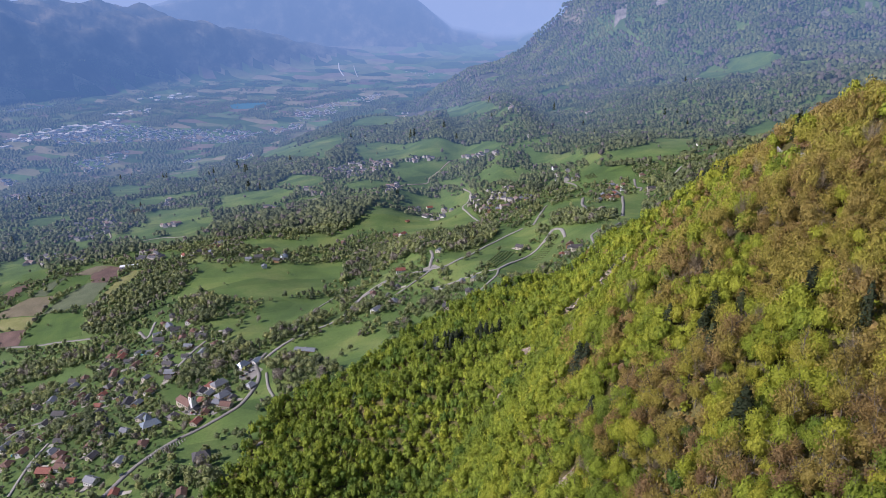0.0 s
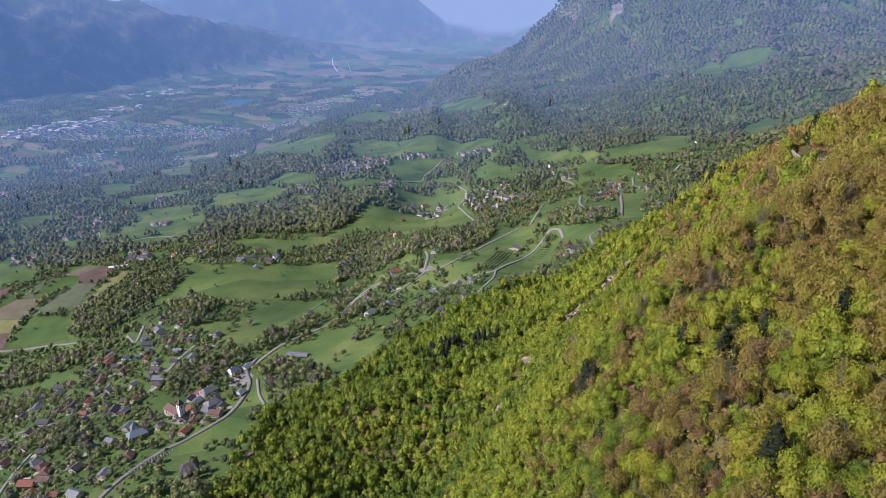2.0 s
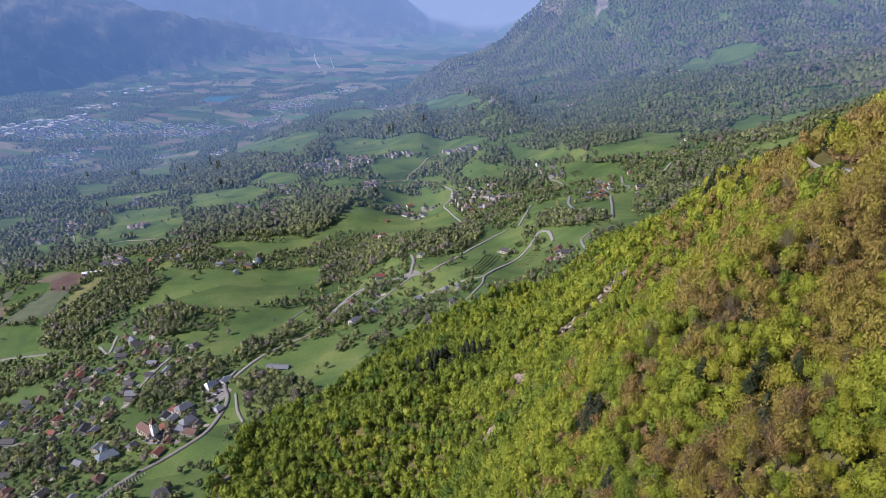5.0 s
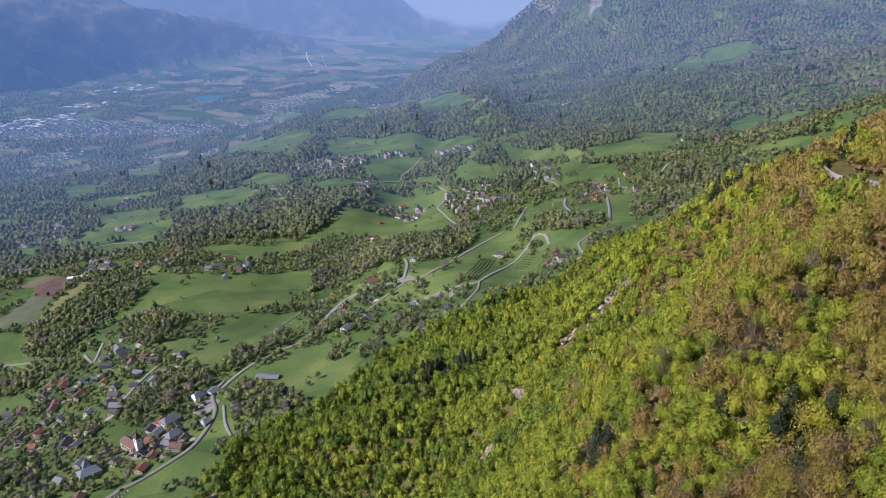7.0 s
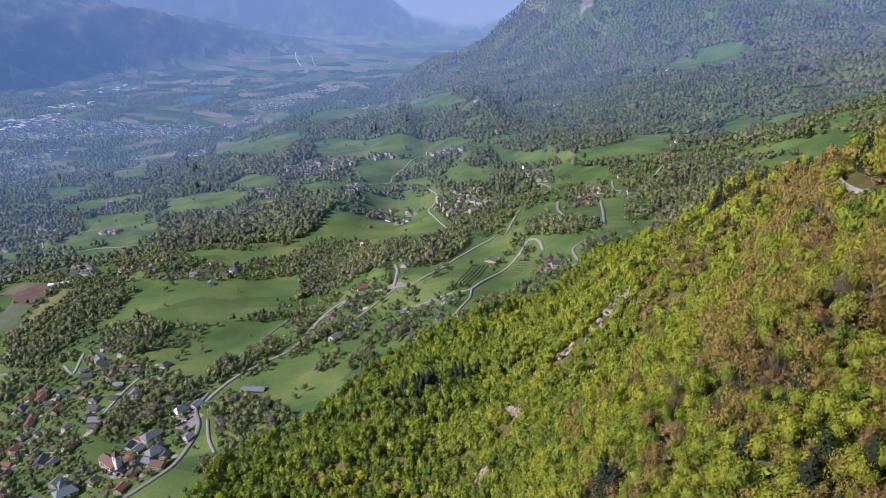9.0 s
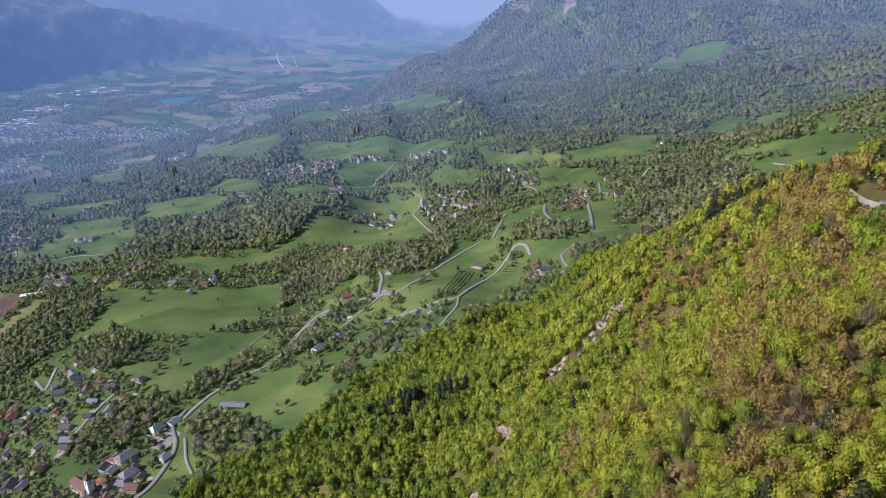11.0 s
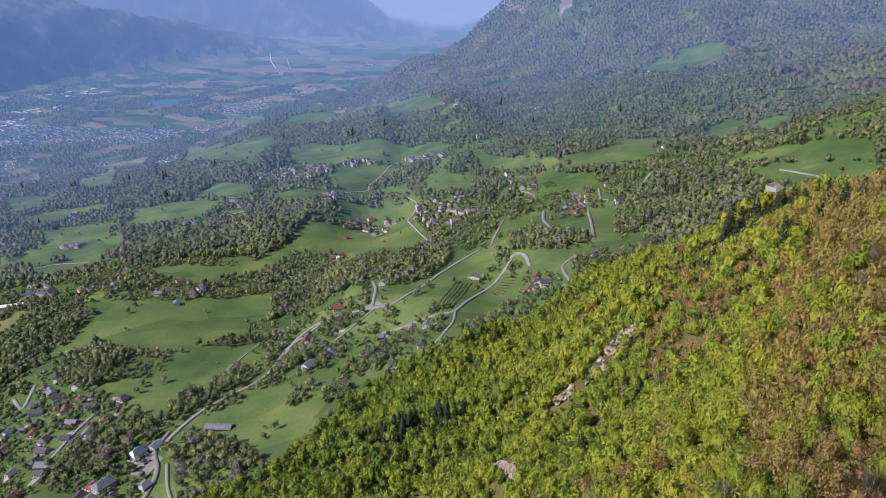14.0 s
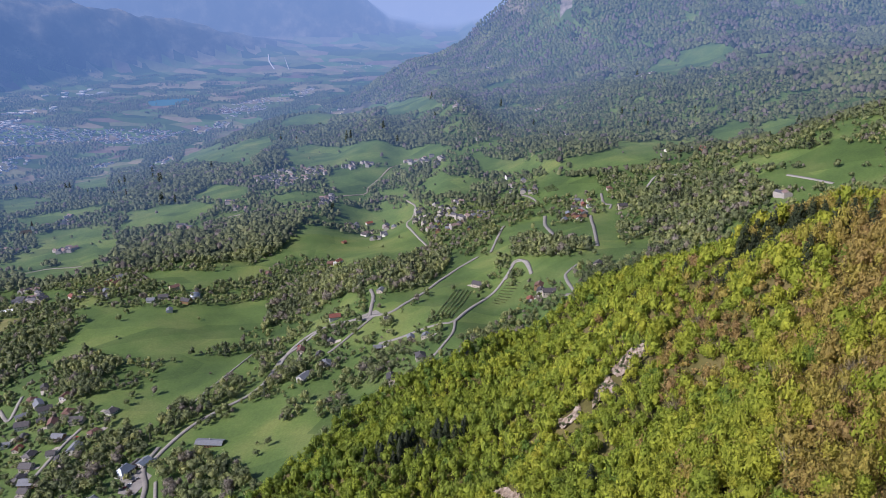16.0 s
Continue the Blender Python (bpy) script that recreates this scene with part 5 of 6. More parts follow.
def roof_slabs(bm, L, W, z0, z1, hip=0.0, thick=0.3):
    """Two sloping slabs, or four where the roof is hipped, with real thickness."""
    top = [(-L, -W, z0), (L, -W, z0), (L, W, z0), (-L, W, z0), (-L + hip, 0, z1), (L - hip, 0, z1)]
    a = [bm.verts.new(p) for p in top]
    b = [bm.verts.new((p[0], p[1], p[2] - thick)) for p in top]
    quads = [(0, 1, 5, 4), (2, 3, 4, 5)]
    if hip:
        quads += [(1, 2, 5), (3, 0, 4)]
    for f in quads:
        bm.faces.new([a[i] for i in f])
        bm.faces.new([b[i] for i in reversed(f)])
    rim = [(0, 1), (2, 3), (1, 2), (3, 0)] if hip else [(0, 1), (2, 3), (1, 5), (5, 2), (3, 4), (4, 0)]
    for i, j in rim:
        bm.faces.new((a[j], a[i], b[i], b[j]))


def house(kind, L, W, H, rise, wall, hip=0.0, detail=True, name="house", label=None):
    """A house at the origin: walls with gables, roof slabs with eaves, chimney, door and windows."""
    e = new(name)
    tint = {0: "cream", 1: "white", 2: "timber-clad"}[wall]
    tagged(e, label or "%s-walled house under a %s pitched roof" % (tint, ROOFS[kind][1]), "house", "houses of the villages")
    bm = bmesh.new()
    block(bm, -L, L, -W, W, -2.5, H)
    if not hip:
        prism(bm, L, W, H, H + rise * 0.97)
    part("wall", bm, WALLS[wall], e)
    bm = bmesh.new()
    o = 0.7
    roof_slabs(bm, L + o, W + o, H + 0.25 - rise * o / W, H + rise + 0.25, hip)
    part("roof", bm, ROOFS[kind][0], e, ROOFS[kind][1] + " roof with wide eaves")
    bm = bmesh.new()
    block(bm, L * 0.35, L * 0.35 + 0.8, 0.4, 1.3, H + 0.3, H + rise + 1.1)
    part("chimney", bm, STONE, e)
    if detail:
        wm = bpy.data.meshes.new("window")
        bm = bmesh.new()
        block(bm, -0.55, 0.55, -0.07, 0.07, 0, 1.3)
        bm.to_mesh(wm)
        bm.free()
        wm.materials.append(GLASS)
        for side in (-1, 1):
            for x in np.arange(-L + 1.8, L - 1.0, 2.9):
                for z in (1.0, 3.6):
                    if z + 1.3 < H:
                        part("window", wm, None, e).location = (x, side * (W + 0.03), z)
            for y in (-W * 0.45, W * 0.45):
                o2 = part("window", wm, None, e)
                o2.location, o2.rotation_euler = (side * (L + 0.03), y, 1.0 if H < 4 else 3.4), (0, 0, math.pi / 2)
        bm = bmesh.new()
        block(bm, -0.55, 0.55, -0.08, 0.08, -0.3, 2.0)
        part("door", bm, WOOD, e).location = (L - 0.9, -W - 0.03, 0)
    return e


def along_slope(x, y):
    gx, gy = ground(x + 8, y) - ground(x - 8, y), ground(x, y + 8) - ground(x, y - 8)
    return math.degrees(math.atan2(gy, gx))


SHAPES = [(6.4, 4.9, 4.8, 2.8, 0), (5.6, 4.6, 3.8, 2.5, 0), (7.8, 5.5, 5.4, 3.1, 0), (6.0, 5.3, 3.6, 2.8, 3.4), (4.6, 4.2, 3.4, 2.3, 0)]
stock = {}
PAVING = plain("pale_gravel", (0.36, 0.33, 0.28), 0.95, 0.2)


def drive(x, y, yaw, rnd):
    """A pale gravel yard beside a house, following the slope."""
    d, w = rnd.uniform(5, 10), rnd.uniform(3, 5)
    a = radians(yaw) + rnd.choice([0, 1.571, 3.142, 4.712])
    c, s = math.cos(a), math.sin(a)
    q = [(x + c * u - s * v, y + s * u + c * v) for u, v in ((4, -w), (8 + d, -w * 0.6), (8 + d, w * 0.6), (4, w))]
    me = bpy.data.meshes.new("drive")
    top = [(px, py, ground(px, py) + 0.45) for px, py in q]
    me.from_pydata(top + [(a_, b_, c_ - 1.5) for a_, b_, c_ in top], [], [(0, 1, 2, 3), (0, 4, 5, 1), (1, 5, 6, 2), (2, 6, 7, 3), (3, 7, 4, 0)])
    me.materials.append(PAVING)
    tagged(new("drive", me), "pale gravel drive beside a house", "drive", kind="structure")



def put_house(x, y, kind, detail, rnd):
    shape = rnd.randint(0, len(SHAPES))
    wall = rnd.choice([0, 0, 1, 1, 2])
    key = (kind, shape, wall, detail)
    yaw = along_slope(x, y) + rnd.choice([0, 90, 90, 90]) + rnd.uniform(-14, 14)
    m = pose(x, y, ground(x, y) + 0.2, 0, 0, yaw)
    if math.hypot(x, y) < 1150 and rnd.rand() < 0.7:
        drive(x, y, yaw, rnd)
    if key not in stock:
        L, W, H, rise, hip = SHAPES[shape]
        stock[key] = house(kind, L, W, H, rise, wall, hip, detail)
        stock[key].matrix_world = m
    else:
        copy_thing(stock[key], m)


hr = np.random.RandomState(12)
for nm, hs in HAMLETS:
    for x, y, k in hs:
        put_house(x, y, k, math.hypot(x, y) < 1150, hr)
for n, ring in CLUSTERS:
    r = np.array(ring, float)
    if np.hypot(*r.mean(0)) > 1500:
        TOWNS.append((n, ring))
        continue
    done, tries = [(a, b) for _, hs in HAMLETS for a, b, _ in hs], 0
    n += len(done)
    while len(done) < n and tries < 4000:
        tries += 1
        x, y = hr.uniform(*np.percentile(r[:, 0], (0, 100))), hr.uniform(*np.percentile(r[:, 1], (0, 100)))
        if inside(np.array([x]), np.array([y]), ring)[0] and all(math.hypot(x - a, y - b) > 17 for a, b in done) and not on_road(np.array([x]), np.array([y]), 7.0)[0]:
            done.append((x, y))
            put_house(x, y, str(hr.choice(["d", "d", "d", "b", "b", "b", "g", "g", "r"])), math.hypot(x, y) < 1000, hr)

# far towns: too many and too small to tell singly
tv, tf, ti = [], [], []
for n, ring in TOWNS:
    r = np.array(ring, float)
    count, big = abs(n), n < 0
    got = 0
    while got < count:
        x, y = hr.uniform(r[:, 0].min(), r[:, 0].max()), hr.uniform(r[:, 1].min(), r[:, 1].max())
        if not inside(np.array([x]), np.array([y]), ring)[0]:
            got += 0.02
            continue
        got += 1
        z, a = ground(x, y), hr.uniform(0, 3.14)
        L, W, H, rise = (hr.uniform(12, 34), hr.uniform(8, 14), 8, 1) if big else (hr.uniform(5.5, 9.5), hr.uniform(4.5, 6.5), 6.0, 3.0)
        q = np.array([(-L, -W, -3), (L, -W, -3), (L, W, -3), (-L, W, -3), (-L, -W, H), (L, -W, H), (L, W, H), (-L, W, H), (-L, 0, H + rise), (L, 0, H + rise)], float)
        q[:, :2] = q[:, :2] @ np.array([[math.cos(a), math.sin(a)], [-math.sin(a), math.cos(a)]])
        k = 10 * len(tv)
        tv.append(q + (x, y, z))
        tf += [(k + i, k + j, k + l, k + m) for i, j, l, m in ((0, 1, 5, 4), (1, 2, 6, 5), (2, 3, 7, 6), (3, 0, 4, 7), (4, 5, 9, 8), (6, 7, 8, 9), (4, 8, 8, 7), (5, 6, 9, 9))]
        pale = big and hr.rand() < 0.6
        tile = 0 if pale else int(hr.choice([1, 2, 2]))
        side = 3 if math.hypot(x, y) < 2800 else 0
        ti += [side, side, side, side, tile, tile, side, side]
tri = []
tri_i = []
for f, i in zip(tf, ti):
    for t in ((f[0], f[1], f[2]), (f[0], f[2], f[3])):
        if len(set(t)) == 3:
            tri.append(t)
            tri_i.append(i)
tagged(new("far_town", sheet("far_town", drawn_in(np.concatenate(tv)), tri, [FAR_WALL, FAR_ROOF, FAR_SLATE, FAR_RENDER], tri_i, False)), "small pale houses and long white sheds of far towns", "town", kind="stuff")

# ---- landmarks and small things ----
WHITE, SLATE, ZINC = plain("white_limewash", (0.74, 0.72, 0.68), 0.85, 0.08), ROOFS["d"][0], plain("zinc_roof", (0.25, 0.29, 0.33), 0.4, 0.15, metal=0.3)


def pyramid(bm, x0, x1, y0, y1, z0, z1, flare=0.0):
    base = [bm.verts.new(p) for p in ((x0, y0, z0), (x1, y0, z0), (x1, y1, z0), (x0, y1, z0))]
    top = bm.verts.new(((x0 + x1) / 2, (y0 + y1) / 2, z1))
    for i in range(4):
        bm.faces.new((base[i], base[(i + 1) % 4], top))
    bm.faces.new(base[::-1])


def openings(e, spots, mat=None, size=(0.9, 2.2)):
    me = bpy.data.meshes.new("window")
    bm = bmesh.new()
    block(bm, -size[0] / 2, size[0] / 2, -0.08, 0.08, 0, size[1])
    bm.to_mesh(me)
    bm.free()
    me.materials.append(mat or GLASS)
    for x, y, z, turn in spots:
        o = part("window", me, None, e)
        o.location, o.rotation_euler = (x, y, z), (0, 0, radians(turn))


def church(name, x, y, yaw, tower_h, spire_h, label, roof, wall):
    e = tagged(new(name), label, "church")
    bm = bmesh.new()
    block(bm, -11, 11, -5.2, 5.2, -3, 8)
    prism(bm, 11, 5.2, 8, 13)
    part("nave", bm, wall, e, "rendered nave walls")
    bm = bmesh.new()
    roof_slabs(bm, 11.8, 6.0, 7.5, 13.4, 0)
    part("nave_roof", bm, roof, e)
    bm = bmesh.new()
    block(bm, -17, -11, -3.6, 3.6, -3, 6.5)
    part("choir", bm, wall, e)
    bm = bmesh.new()
    roof_slabs(bm, 3.6, 4.2, 6.5, 9.8, 2.4)
    part("choir_roof", bm, roof, e).location = (-14, 0, 0)
    bm = bmesh.new()
    block(bm, 11.2, 17.2, -3, 3, -3, tower_h)
    block(bm, 11.0, 17.4, -3.2, 3.2, tower_h - 6.4, tower_h - 6.0)
    t = part("tower", bm, WHITE, e, "white square bell tower")
    bm = bmesh.new()
    pyramid(bm, 10.8, 17.6, -3.4, 3.4, tower_h, tower_h + spire_h)
    part("spire", bm, roof, e, "dark pointed spire")
    bm = bmesh.new()
    block(bm, 14.1, 14.3, -0.06, 0.06, tower_h + spire_h - 0.3, tower_h + spire_h + 1.6)
    block(bm, 13.7, 14.7, -0.06, 0.06, tower_h + spire_h + 0.8, tower_h + spire_h + 1.0)
    part("cross", bm, SLATE, e)
    openings(e, [(14.2, s * 3.05, tower_h - 4.5, 0) for s in (-1, 1)] + [(17.25, 0, tower_h - 4.5, 90), (11.15, 0, tower_h - 2.6, 90)] + [(px, s * 5.25, 2.5, 0) for px in (-8, -4, 0, 4, 8) for s in (-1, 1)], size=(1.2, 2.8))
    bm = bmesh.new()
    block(bm, -0.9, 0.9, -0.1, 0.1, -0.5, 2.8)
    o = part("door", bm, WOOD, e)
    o.location, o.rotation_euler = (17.25, 0, 0), (0, 0, math.pi / 2)
    e.matrix_world = pose(x, y, ground(x, y), 0, 0, yaw)
    return e


church("village_church", -309, 711, -38, 21, 7, "village church with a white bell tower and brown roof", ROOFS["b"][0], WALLS[0])
church("hill_church", -903, 1932, 20, 24, 14, "grey stone church with a tall dark spire on a knoll", SLATE, STONE)


def big_house(name, x, y, yaw, L, W, H, rise, hip, roof, wall, label, extra=None):
    e = tagged(new(name), label, "house")
    bm = bmesh.new()
    block(bm, -L, L, -W, W, -4, H)
    if not hip:
        prism(bm, L, W, H, H + rise * 0.97)
    part("wall", bm, wall, e)
    bm = bmesh.new()
    roof_slabs(bm, L + 0.8, W + 0.8, H + 0.2 - rise * 0.8 / W, H + rise + 0.2, hip)
    part("roof", bm, roof, e)
    openings(e, [(px, s * (W + 0.03), z, 0) for px in np.arange(-L + 1.6, L - 1, 3.0) for z in np.arange(1, H - 1.8, 2.9) for s in (-1, 1)] + [(s * (L + 0.03), py, z, 90) for py in np.arange(-W + 1.6, W - 1, 3.0) for z in np.arange(1, H - 1.8, 2.9) for s in (-1, 1)], size=(1.1, 1.5))
    bm = bmesh.new()
    block(bm, -0.5, 0.5, 0.8, 1.9, H + 0.5, H + rise + 1.4)
    part("chimney", bm, STONE, e)
    bm = bmesh.new()
    block(bm, -0.6, 0.6, -0.09, 0.09, -0.4, 2.1)
    part("door", bm, WOOD, e).location = (0.1, -W - 0.04, 0)
    if extra:
        extra(e)
    e.matrix_world = pose(x, y, ground(x, y), 0, 0, yaw)
    return e


def turret(e):
    bm = bmesh.new()
    block(bm, -3.5, 3.5, 5.2, 12.2, -4, 8)
    part("turret", bm, WALLS[0], e, "square stair turret")
    bm = bmesh.new()
    pyramid(bm, -4.2, 4.2, 4.5, 12.9, 8, 15.5)
    part("turret_roof", bm, ZINC, e, "pale pointed metal roof")


big_house("manor_house", -337, 672, 40, 10, 6.5, 6.5, 4.2, 4.5, ZINC, WALLS[0], "large manor with a pale metal roof and pointed turret", turret)
big_house("hillside_villa", -250, 592, 22, 8.5, 7.5, 7.5, 5.0, 5.0, SLATE, WALLS[1], "tall white villa under a steep dark hipped roof")
big_house("town_hall", -266, 800, 62, 8, 6, 6.5, 4.2, 4.5, ZINC, WALLS[1], "white two-storey house under a grey hipped roof")
big_house("annexe", -251, 813, 62, 6, 4.5, 4.5, 2.2, 0, ZINC, WALLS[1], "low white annexe with a pale metal roof")
big_house("long_shed", -188, 829, -8, 14, 5, 4, 1.8, 0, ROOFS["g"][0], WALLS[2], "long low timber shed under a grey metal roof")
big_house("farm_barn", -282, 752, 52, 9, 6.5, 7, 4.0, 4.0, ROOFS["g"][0], WALLS[0], "big farmhouse with a grey hipped roof by the street")
big_house("farm_barn", -268, 722, 52, 8, 6, 6, 4.0, 4.0, ROOFS["g"][0], WALLS[0], "farmhouse with a pale grey hipped roof by the street")
big_house("white_barn", -640, 1301, 18, 17, 5.5, 4.5, 1.2, 0, plain("white_sheeting", (0.75, 0.76, 0.77), 0.5, 0.06), WALLS[1], "long white barn with a nearly flat roof beside fields")


def dome_barn(x, y):
    e = tagged(new("dome_barn"), "round pale barn with a shallow domed roof", "barn")
    bm = bmesh.new()
    bmesh.ops.create_cone(bm, cap_ends=True, segments=20, radius1=8, radius2=8, depth=8, matrix=Matrix.Translation((0, 0, 1)))
    part("wall", bm, WALLS[1], e)
    bm = bmesh.new()
    for k, (r0, z0, r1, z1) in enumerate(((8.8, 5.0, 6.6, 7.4), (6.6, 7.4, 3.6, 9.2), (3.6, 9.2, 0.4, 10.0))):
        bmesh.ops.create_cone(bm, cap_ends=True, segments=20, radius1=r0, radius2=r1, depth=z1 - z0, matrix=Matrix.Translation((0, 0, (z0 + z1) / 2)))
    part("roof", bm, ZINC, e)
    bm = bmesh.new()
    block(bm, -1.6, 1.6, -8.15, -7.8, -0.5, 3.4)
    part("door", bm, WOOD, e)
    e.matrix_world = pose(x, y, ground(x, y), 0, 0, 20)


dome_barn(-321, 1294)

# the road over the spur is held by a pale stone wall
wall_line = curve_points(SPUR_ROAD, 4.0)
e = tagged(new("retaining_wall"), "pale stone retaining wall holding up the mountain road", "wall", kind="structure")
pale = plain("pale_wall_stone", (0.36, 0.34, 0.30), 0.9, 0.2)
bm = bmesh.new()
block(bm, -2.0, 2.0, -0.3, 0.3, -1.9, 0.8)
stone_course = bpy.data.meshes.new("wall_panel")
bm.to_mesh(stone_course)
bm.free()
stone_course.materials.append(pale)
for a, b in zip(wall_line[:-1], wall_line[1:]):
    m, d = (a + b) / 2, b - a
    nrm = np.array((-d[1], d[0])) / np.linalg.norm(d)
    q = m + nrm * 3.4
    o = part("wall_panel", stone_course, None, e)
    o.matrix_world = pose(q[0], q[1], ground(*m) + 0.9, 0, 0, math.degrees(math.atan2(d[1], d[0]))) @ Matrix.Diagonal((np.linalg.norm(d) / 3.96, 1, 1, 1))


# ---- bare rock and scree on the spur ----
def rock_patch(name, ring, label, lift, heave, seed, mat=None):
    ob = laid(name, ring, mat or ROCK, lift, 2.2)
    r = np.random.RandomState(seed)
    co = np.array([v.co for v in ob.data.vertices])
    bumpy = heave * (0.6 * waves(co[:, 0], co[:, 1], 14, seed) + 0.6 * waves(co[:, 0], co[:, 1], 5, seed + 1)) + r.normal(0, heave * 0.25, len(co))
    co[:, 2] += bumpy
    ob.data.vertices.foreach_set("co", co.astype(np.float32).ravel())
    return tagged(ob, label, "rock", kind="structure")


for i, (ring, text) in enumerate(zip(SCREE, ("grey-white scree patch in a gap of the wood", "narrow pale scree gully below the wood", "bare ochre and grey rock face among beeches", "bare ochre and grey rock face among beeches", "bare ochre and grey rock face among beeches", "pale limestone cliff at the edge of the wood"))):
    rock_patch("rock_face", ring, text, 1.2, 2.4, 400 + i)
sx, sy = scattered(110, 185, 586, 626, 3.2, 57)
grown = in_any(sx, sy, SCREE[2:5]) & (waves(sx, sy, 16, 58) > 0.05)
sx, sy = sx[grown], sy[grown]
ss = np.random.RandomState(59).uniform(1.2, 2.6, len(sx))
planted("rock_scrub", medium, np.stack([sx, sy, relief(sx, sy) + 1.2], 1), np.stack([ss, ss], 1), np.full(len(sx), 0.1), VALLEY, "dark thorny scrub growing over the bare rock face", "scrub", seed=60)
SAND = ground_cover("ochre_sand", (0.40, 0.30, 0.17), (0.52, 0.40, 0.24), (0.60, 0.48, 0.30), 0.2, 0.9)
rock_patch("sand_pit", [(-190, 618), (-178, 620), (-168, 606), (-176, 592), (-190, 598)], "ochre sand pit cut into the foot of the wood", 1.0, 1.0, 420, SAND)


def boulder_mesh(seed):
    bm = bmesh.new()
    bmesh.ops.create_icosphere(bm, subdivisions=1, radius=1.0)
    r = np.random.RandomState(seed)
    for v in bm.verts:
        v.co = Vector(v.co) * r.uniform(0.7, 1.25)
    me = bpy.data.meshes.new("boulder")
    bm.to_mesh(me)
    bm.free()
    me.materials.append(ROCK)
    return me


stones = [boulder_mesh(430 + i) for i in range(4)]
br = np.random.RandomState(44)
for ring in SCREE:
    r = np.array(ring, float)
    made = 0
    while made < 10:
        x, y = br.uniform(r[:, 0].min(), r[:, 0].max()), br.uniform(r[:, 1].min(), r[:, 1].max())
        if inside(np.array([x]), np.array([y]), ring)[0]:
            s = br.uniform(0.7, 2.0)
            o = tagged(new("boulder", stones[made % 4]), "angular pale limestone boulder lying on the scree", "boulder", "boulders on the scree")
            o.matrix_world = pose(x, y, ground(x, y) + 1.2, br.uniform(0, 90), 0, br.uniform(0, 360)) @ Matrix.Diagonal((s, s * 0.8, s * 0.7, 1))
            made += 1


# ---- village things: paved yards, pools, graves, cars, orchard rows ----
for ring in ([(-318, 705), (-300, 690), (-268, 684), (-250, 700), (-262, 716), (-290, 722)], [(-262, 768), (-244, 762), (-236, 790), (-252, 806), (-268, 792)], [(-33, 1074), (-14, 1073), (-6, 1056), (-26, 1052), (-40, 1062)]):
    tagged(laid("yard", ring, ASPHALT, 0.45, 5.0), "pale paved yard between the houses", "yard", kind="structure")
POOL = plain("turquoise_water", (0.05, 0.42, 0.48), 0.08, 0.05)
for x, y, yaw in ((-397, 1017, 20), (-504, 676, 40), (-452, 905, 70)):
    e = tagged(new("swimming_pool"), "small turquoise garden swimming pool with a pale rim", "pool")
    bm = bmesh.new()
    for a in ((-5.2, 5.2, -2.9, -2.3), (-5.2, 5.2, 2.3, 2.9), (-5.2, -4.6, -2.3, 2.3), (4.6, 5.2, -2.3, 2.3)):
        block(bm, *a, -1.5, 0.85)
    part("rim", bm, STONE, e)
    bm = bmesh.new()
    block(bm, -4.6, 4.6, -2.3, 2.3, -1.0, 0.7)
    part("water", bm, POOL, e)
    e.matrix_world = pose(x, y, ground(x, y), 0, 0, yaw)

gm = bpy.data.meshes.new("gravestone")
bm = bmesh.new()
block(bm, -0.5, 0.5, -1.0, 1.0, -0.3, 0.4)
block(bm, -0.5, 0.5, 0.8, 1.0, 0.4, 1.3)
bm.to_mesh(gm)
bm.free()
gm.materials.append(STONE)
gr = np.random.RandomState(46)
for i in range(11):
    for j in range(6):
        x, y = -318 + i * 2.6 + j * 1.5, 604 + j * 3.4 + i * 1.6
        if gr.rand() < 0.85:
            o = tagged(new("gravestone", gm), "grey stone grave in the village churchyard", "grave", "graves in the churchyard")
            o.matrix_world = pose(x, y, ground(x, y) + 0.5, 0, 0, 32 + gr.uniform(-3, 3))

PAINTS = [plain("car_paint_" + n, c, 0.3, 0.03) for n, c in (("white", (0.7, 0.7, 0.7)), ("black", (0.03, 0.03, 0.035)), ("silver", (0.4, 0.42, 0.44)), ("red", (0.4, 0.03, 0.03)))]
TYRE = plain("tyre_rubber", (0.02, 0.02, 0.02), 0.8, 0.1)


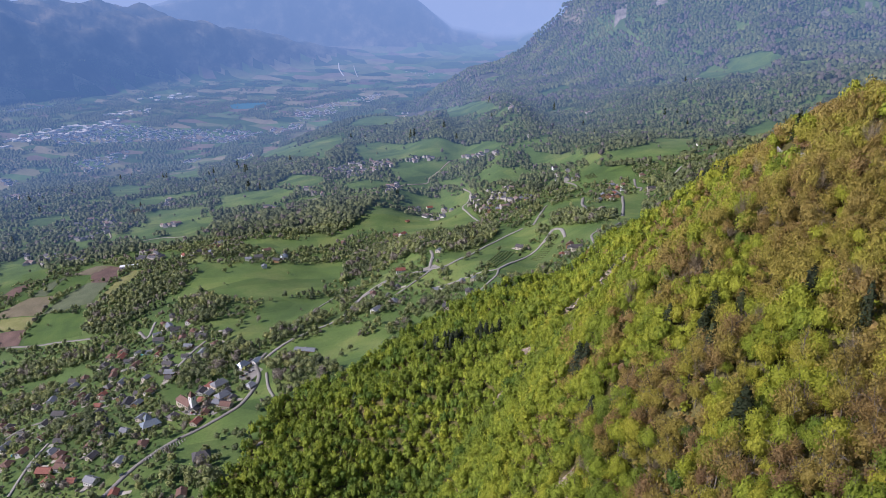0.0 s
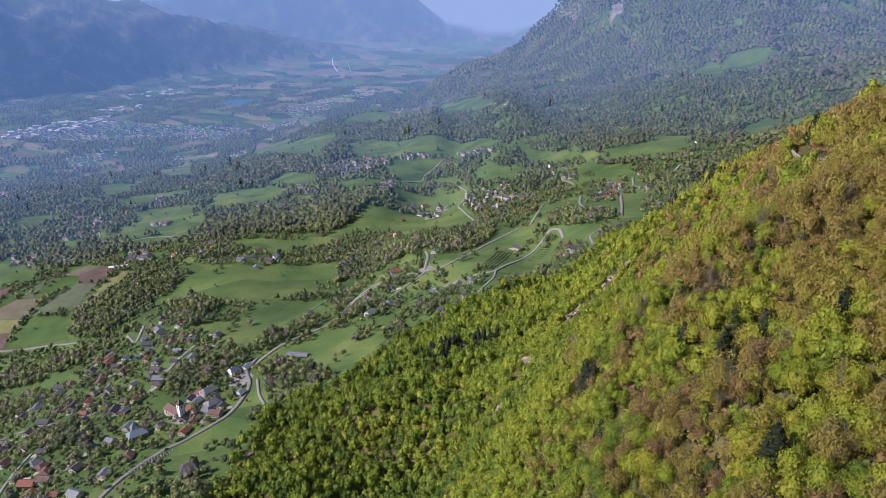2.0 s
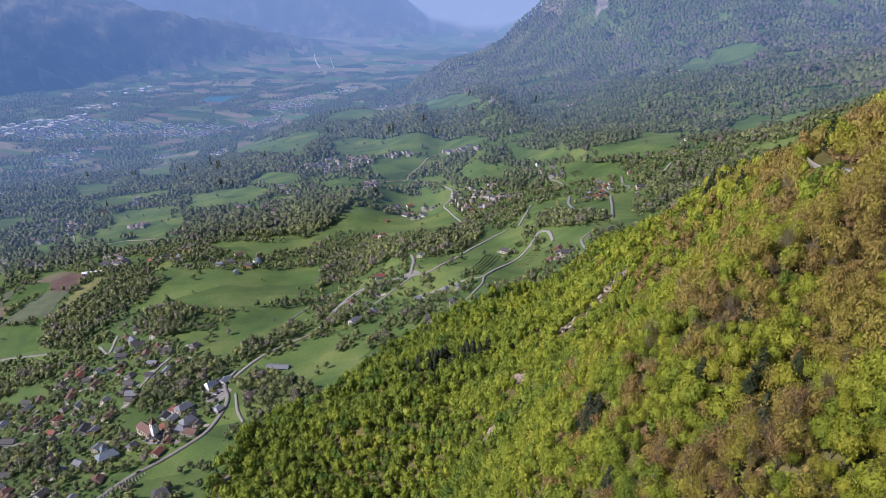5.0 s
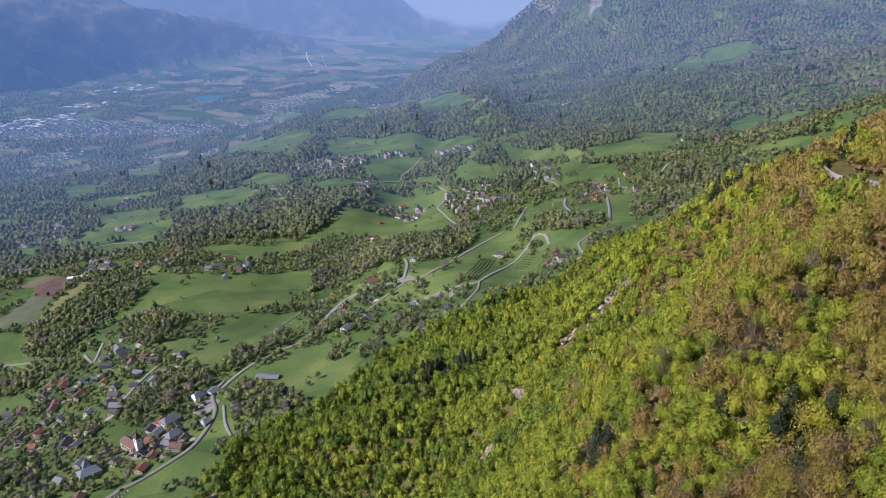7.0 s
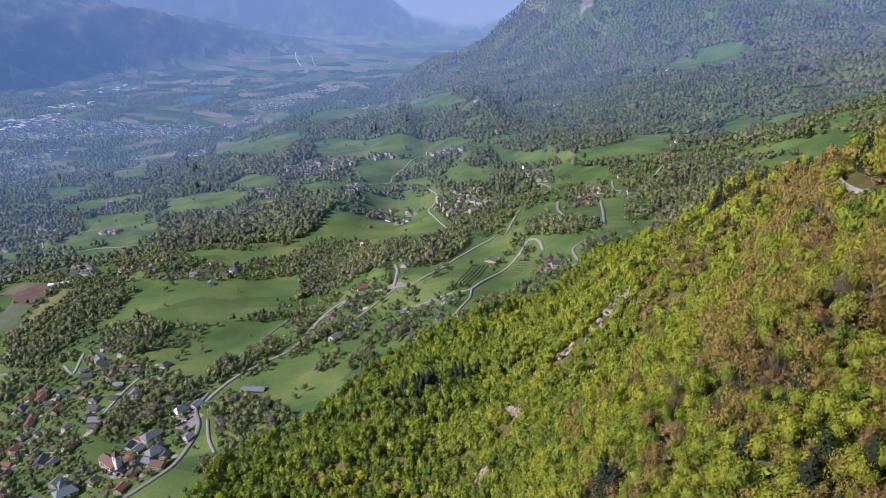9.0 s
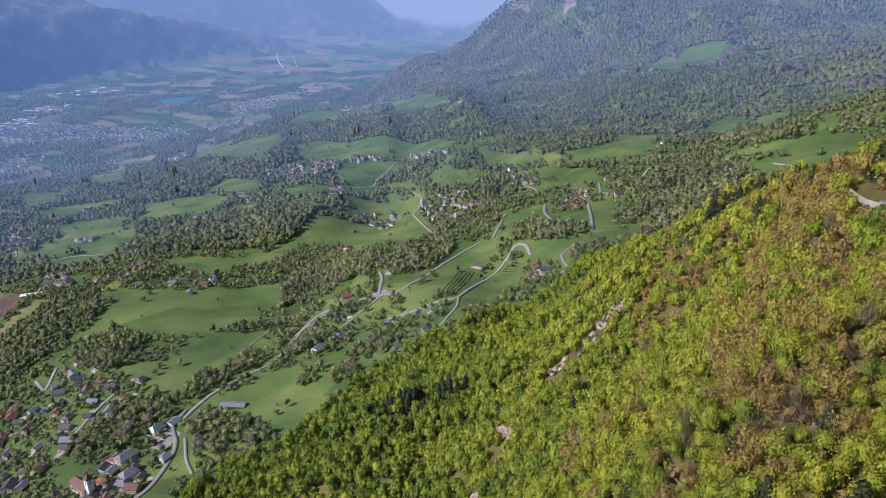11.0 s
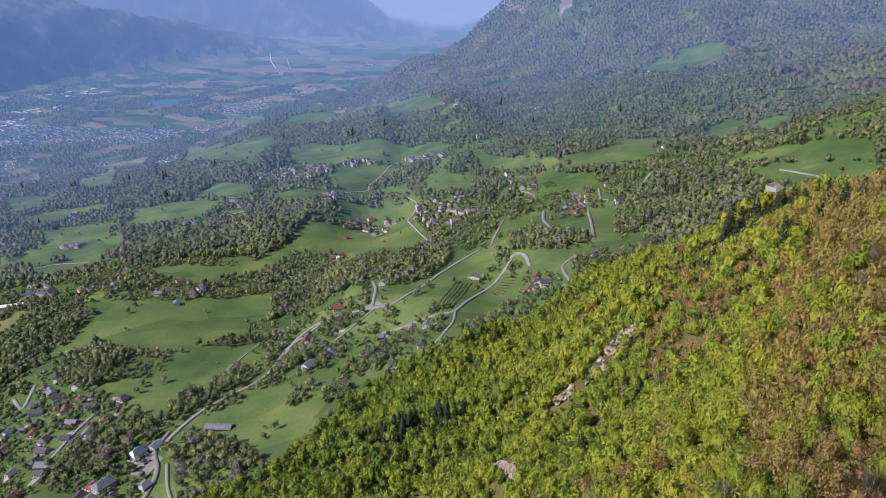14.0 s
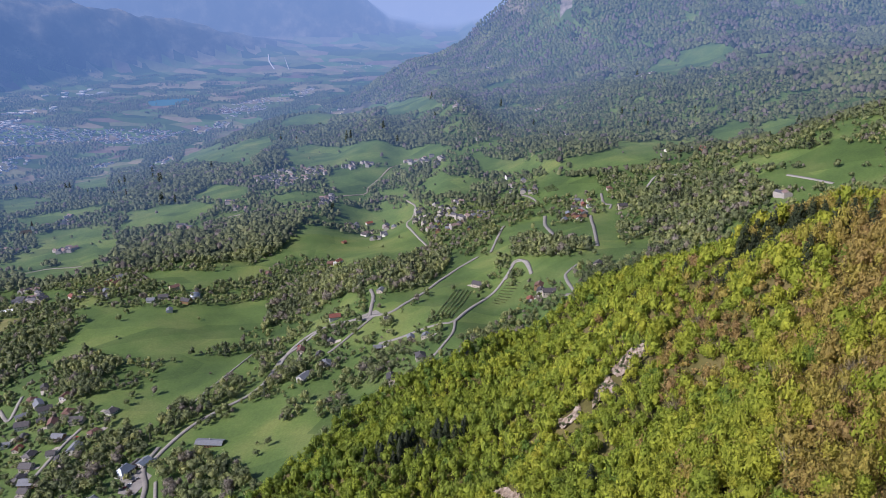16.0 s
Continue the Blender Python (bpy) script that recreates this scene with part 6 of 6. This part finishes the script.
def car(paint, text):
    e = tagged(new("car"), text + " parked car beside the houses", "car", "parked cars")
    bm = bmesh.new()
    block(bm, -2.1, 2.1, -0.85, 0.85, 0.3, 0.85)
    bmesh.ops.bevel(bm, geom=bm.edges[:], offset=0.12, segments=1)
    part("body", bm, PAINTS[paint], e)
    bm = bmesh.new()
    v = [bm.verts.new(p) for p in ((-1.5, -0.8, 0.85), (1.0, -0.8, 0.85), (1.0, 0.8, 0.85), (-1.5, 0.8, 0.85), (-1.1, -0.65, 1.45), (0.4, -0.65, 1.45), (0.4, 0.65, 1.45), (-1.1, 0.65, 1.45))]
    for f in ((4, 5, 6, 7), (0, 1, 5, 4), (1, 2, 6, 5), (2, 3, 7, 6), (3, 0, 4, 7)):
        bm.faces.new([v[i] for i in f])
    part("cabin", bm, GLASS, e, "dark glazed cabin")
    bm = bmesh.new()
    block(bm, -1.05, 0.35, -0.6, 0.6, 1.45, 1.5)
    part("car_roof", bm, PAINTS[paint], e)
    wm = bpy.data.meshes.new("wheel")
    bm = bmesh.new()
    bmesh.ops.create_cone(bm, cap_ends=True, segments=10, radius1=0.32, radius2=0.32, depth=0.2, matrix=Matrix.Rotation(math.pi / 2, 4, "X"))
    bm.to_mesh(wm)
    bm.free()
    wm.materials.append(TYRE)
    for x in (-1.3, 1.3):
        for y in (-0.8, 0.8):
            part("wheel", wm, None, e).location = (x, y, 0.32)
    return e


cars = [car(i, n) for i, n in enumerate(("white", "black", "silver", "red"))]
spots = [(-255, 780, 30), (-252, 784, 30), (-249, 788, 30), (-258, 776, 30), (-300, 698, 50), (-296, 694, 50), (-290, 690, 50), (-275, 690, 10), (-342, 910, 60), (-349, 886, 60), (-331, 582, 70), (-292, 640, 45), (-60, 1072, 0), (-120, 1052, 45), (-16, 1100, 80), (-210, 890, 50)]
for i, (x, y, yaw) in enumerate(spots):
    m = pose(x, y, ground(x, y) + 0.75, 0, 0, yaw)
    if i < 4:
        cars[i].matrix_world = m
    else:
        copy_thing(cars[(i * 7) % 4], m)

# rows of the orchard and of the small vineyard
rows_xy, k = [], 0
for ring in ([(55, 968), (98, 1098), (122, 1092), (84, 962)], [(186, 1060), (172, 1090), (142, 1040), (156, 1020)], [(-56, 1050), (-30, 1056), (-36, 1032), (-58, 1030)], [(186, 1330), (206, 1370), (222, 1362), (196, 1310)], [(330, 1560), (352, 1560), (352, 1500), (330, 1510)]):
    r = np.array(ring, float)
    ax = r[1] - r[0]
    ax /= np.linalg.norm(ax)
    side = np.array((-ax[1], ax[0]))
    c = r.mean(0)
    for s in np.arange(-60, 60, 5.5):
        for t in np.arange(-90, 90, 2.2):
            q = c + ax * t + side * s
            if inside(np.array([q[0]]), np.array([q[1]]), ring)[0]:
                rows_xy.append(q)
q = np.array(rows_xy)
planted("orchard_row", bush_far, np.stack([q[:, 0], q[:, 1], relief(q[:, 0], q[:, 1])], 1), np.stack([np.full(len(q), 1.25), np.full(len(q), 1.3)], 1), np.full(len(q), 0.3), VALLEY, "straight rows of low orchard bushes on the meadow", "orchard", seed=51)

# the lake and the pale river works far down the valley
lake = [(-1740, 5800), (-1480, 5700), (-1520, 5540), (-1700, 5640)]
cx, cy = np.mean(lake, 0)
a = np.linspace(0, 6.283, 33)[:-1]
v = np.stack([cx + 150 * np.cos(a) * (1 + 0.15 * np.sin(3 * a)), cy + 210 * np.sin(a), np.full(32, 0.0)], 1)
v[:, 2] = relief(v[:, 0], v[:, 1]).max() + 2
lake_mesh = bpy.data.meshes.new("lake")
lake_mesh.from_pydata([tuple(p) for p in drawn_in(v)], [], [tuple(range(32))])
lake_mesh.materials.append(WATER)
tagged(new("lake", lake_mesh), "turquoise gravel-pit lake far down the valley", "lake", kind="structure")

# the canal bank glows with the same painted haze
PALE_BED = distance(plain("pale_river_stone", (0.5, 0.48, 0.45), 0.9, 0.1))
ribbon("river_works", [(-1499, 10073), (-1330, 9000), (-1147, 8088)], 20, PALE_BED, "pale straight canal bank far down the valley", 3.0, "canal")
ribbon("river_works", [(-1220, 9577), (-1090, 8700), (-982, 8016)], 9, PALE_BED, "pale straight canal bank far down the valley", 3.0, "canal")
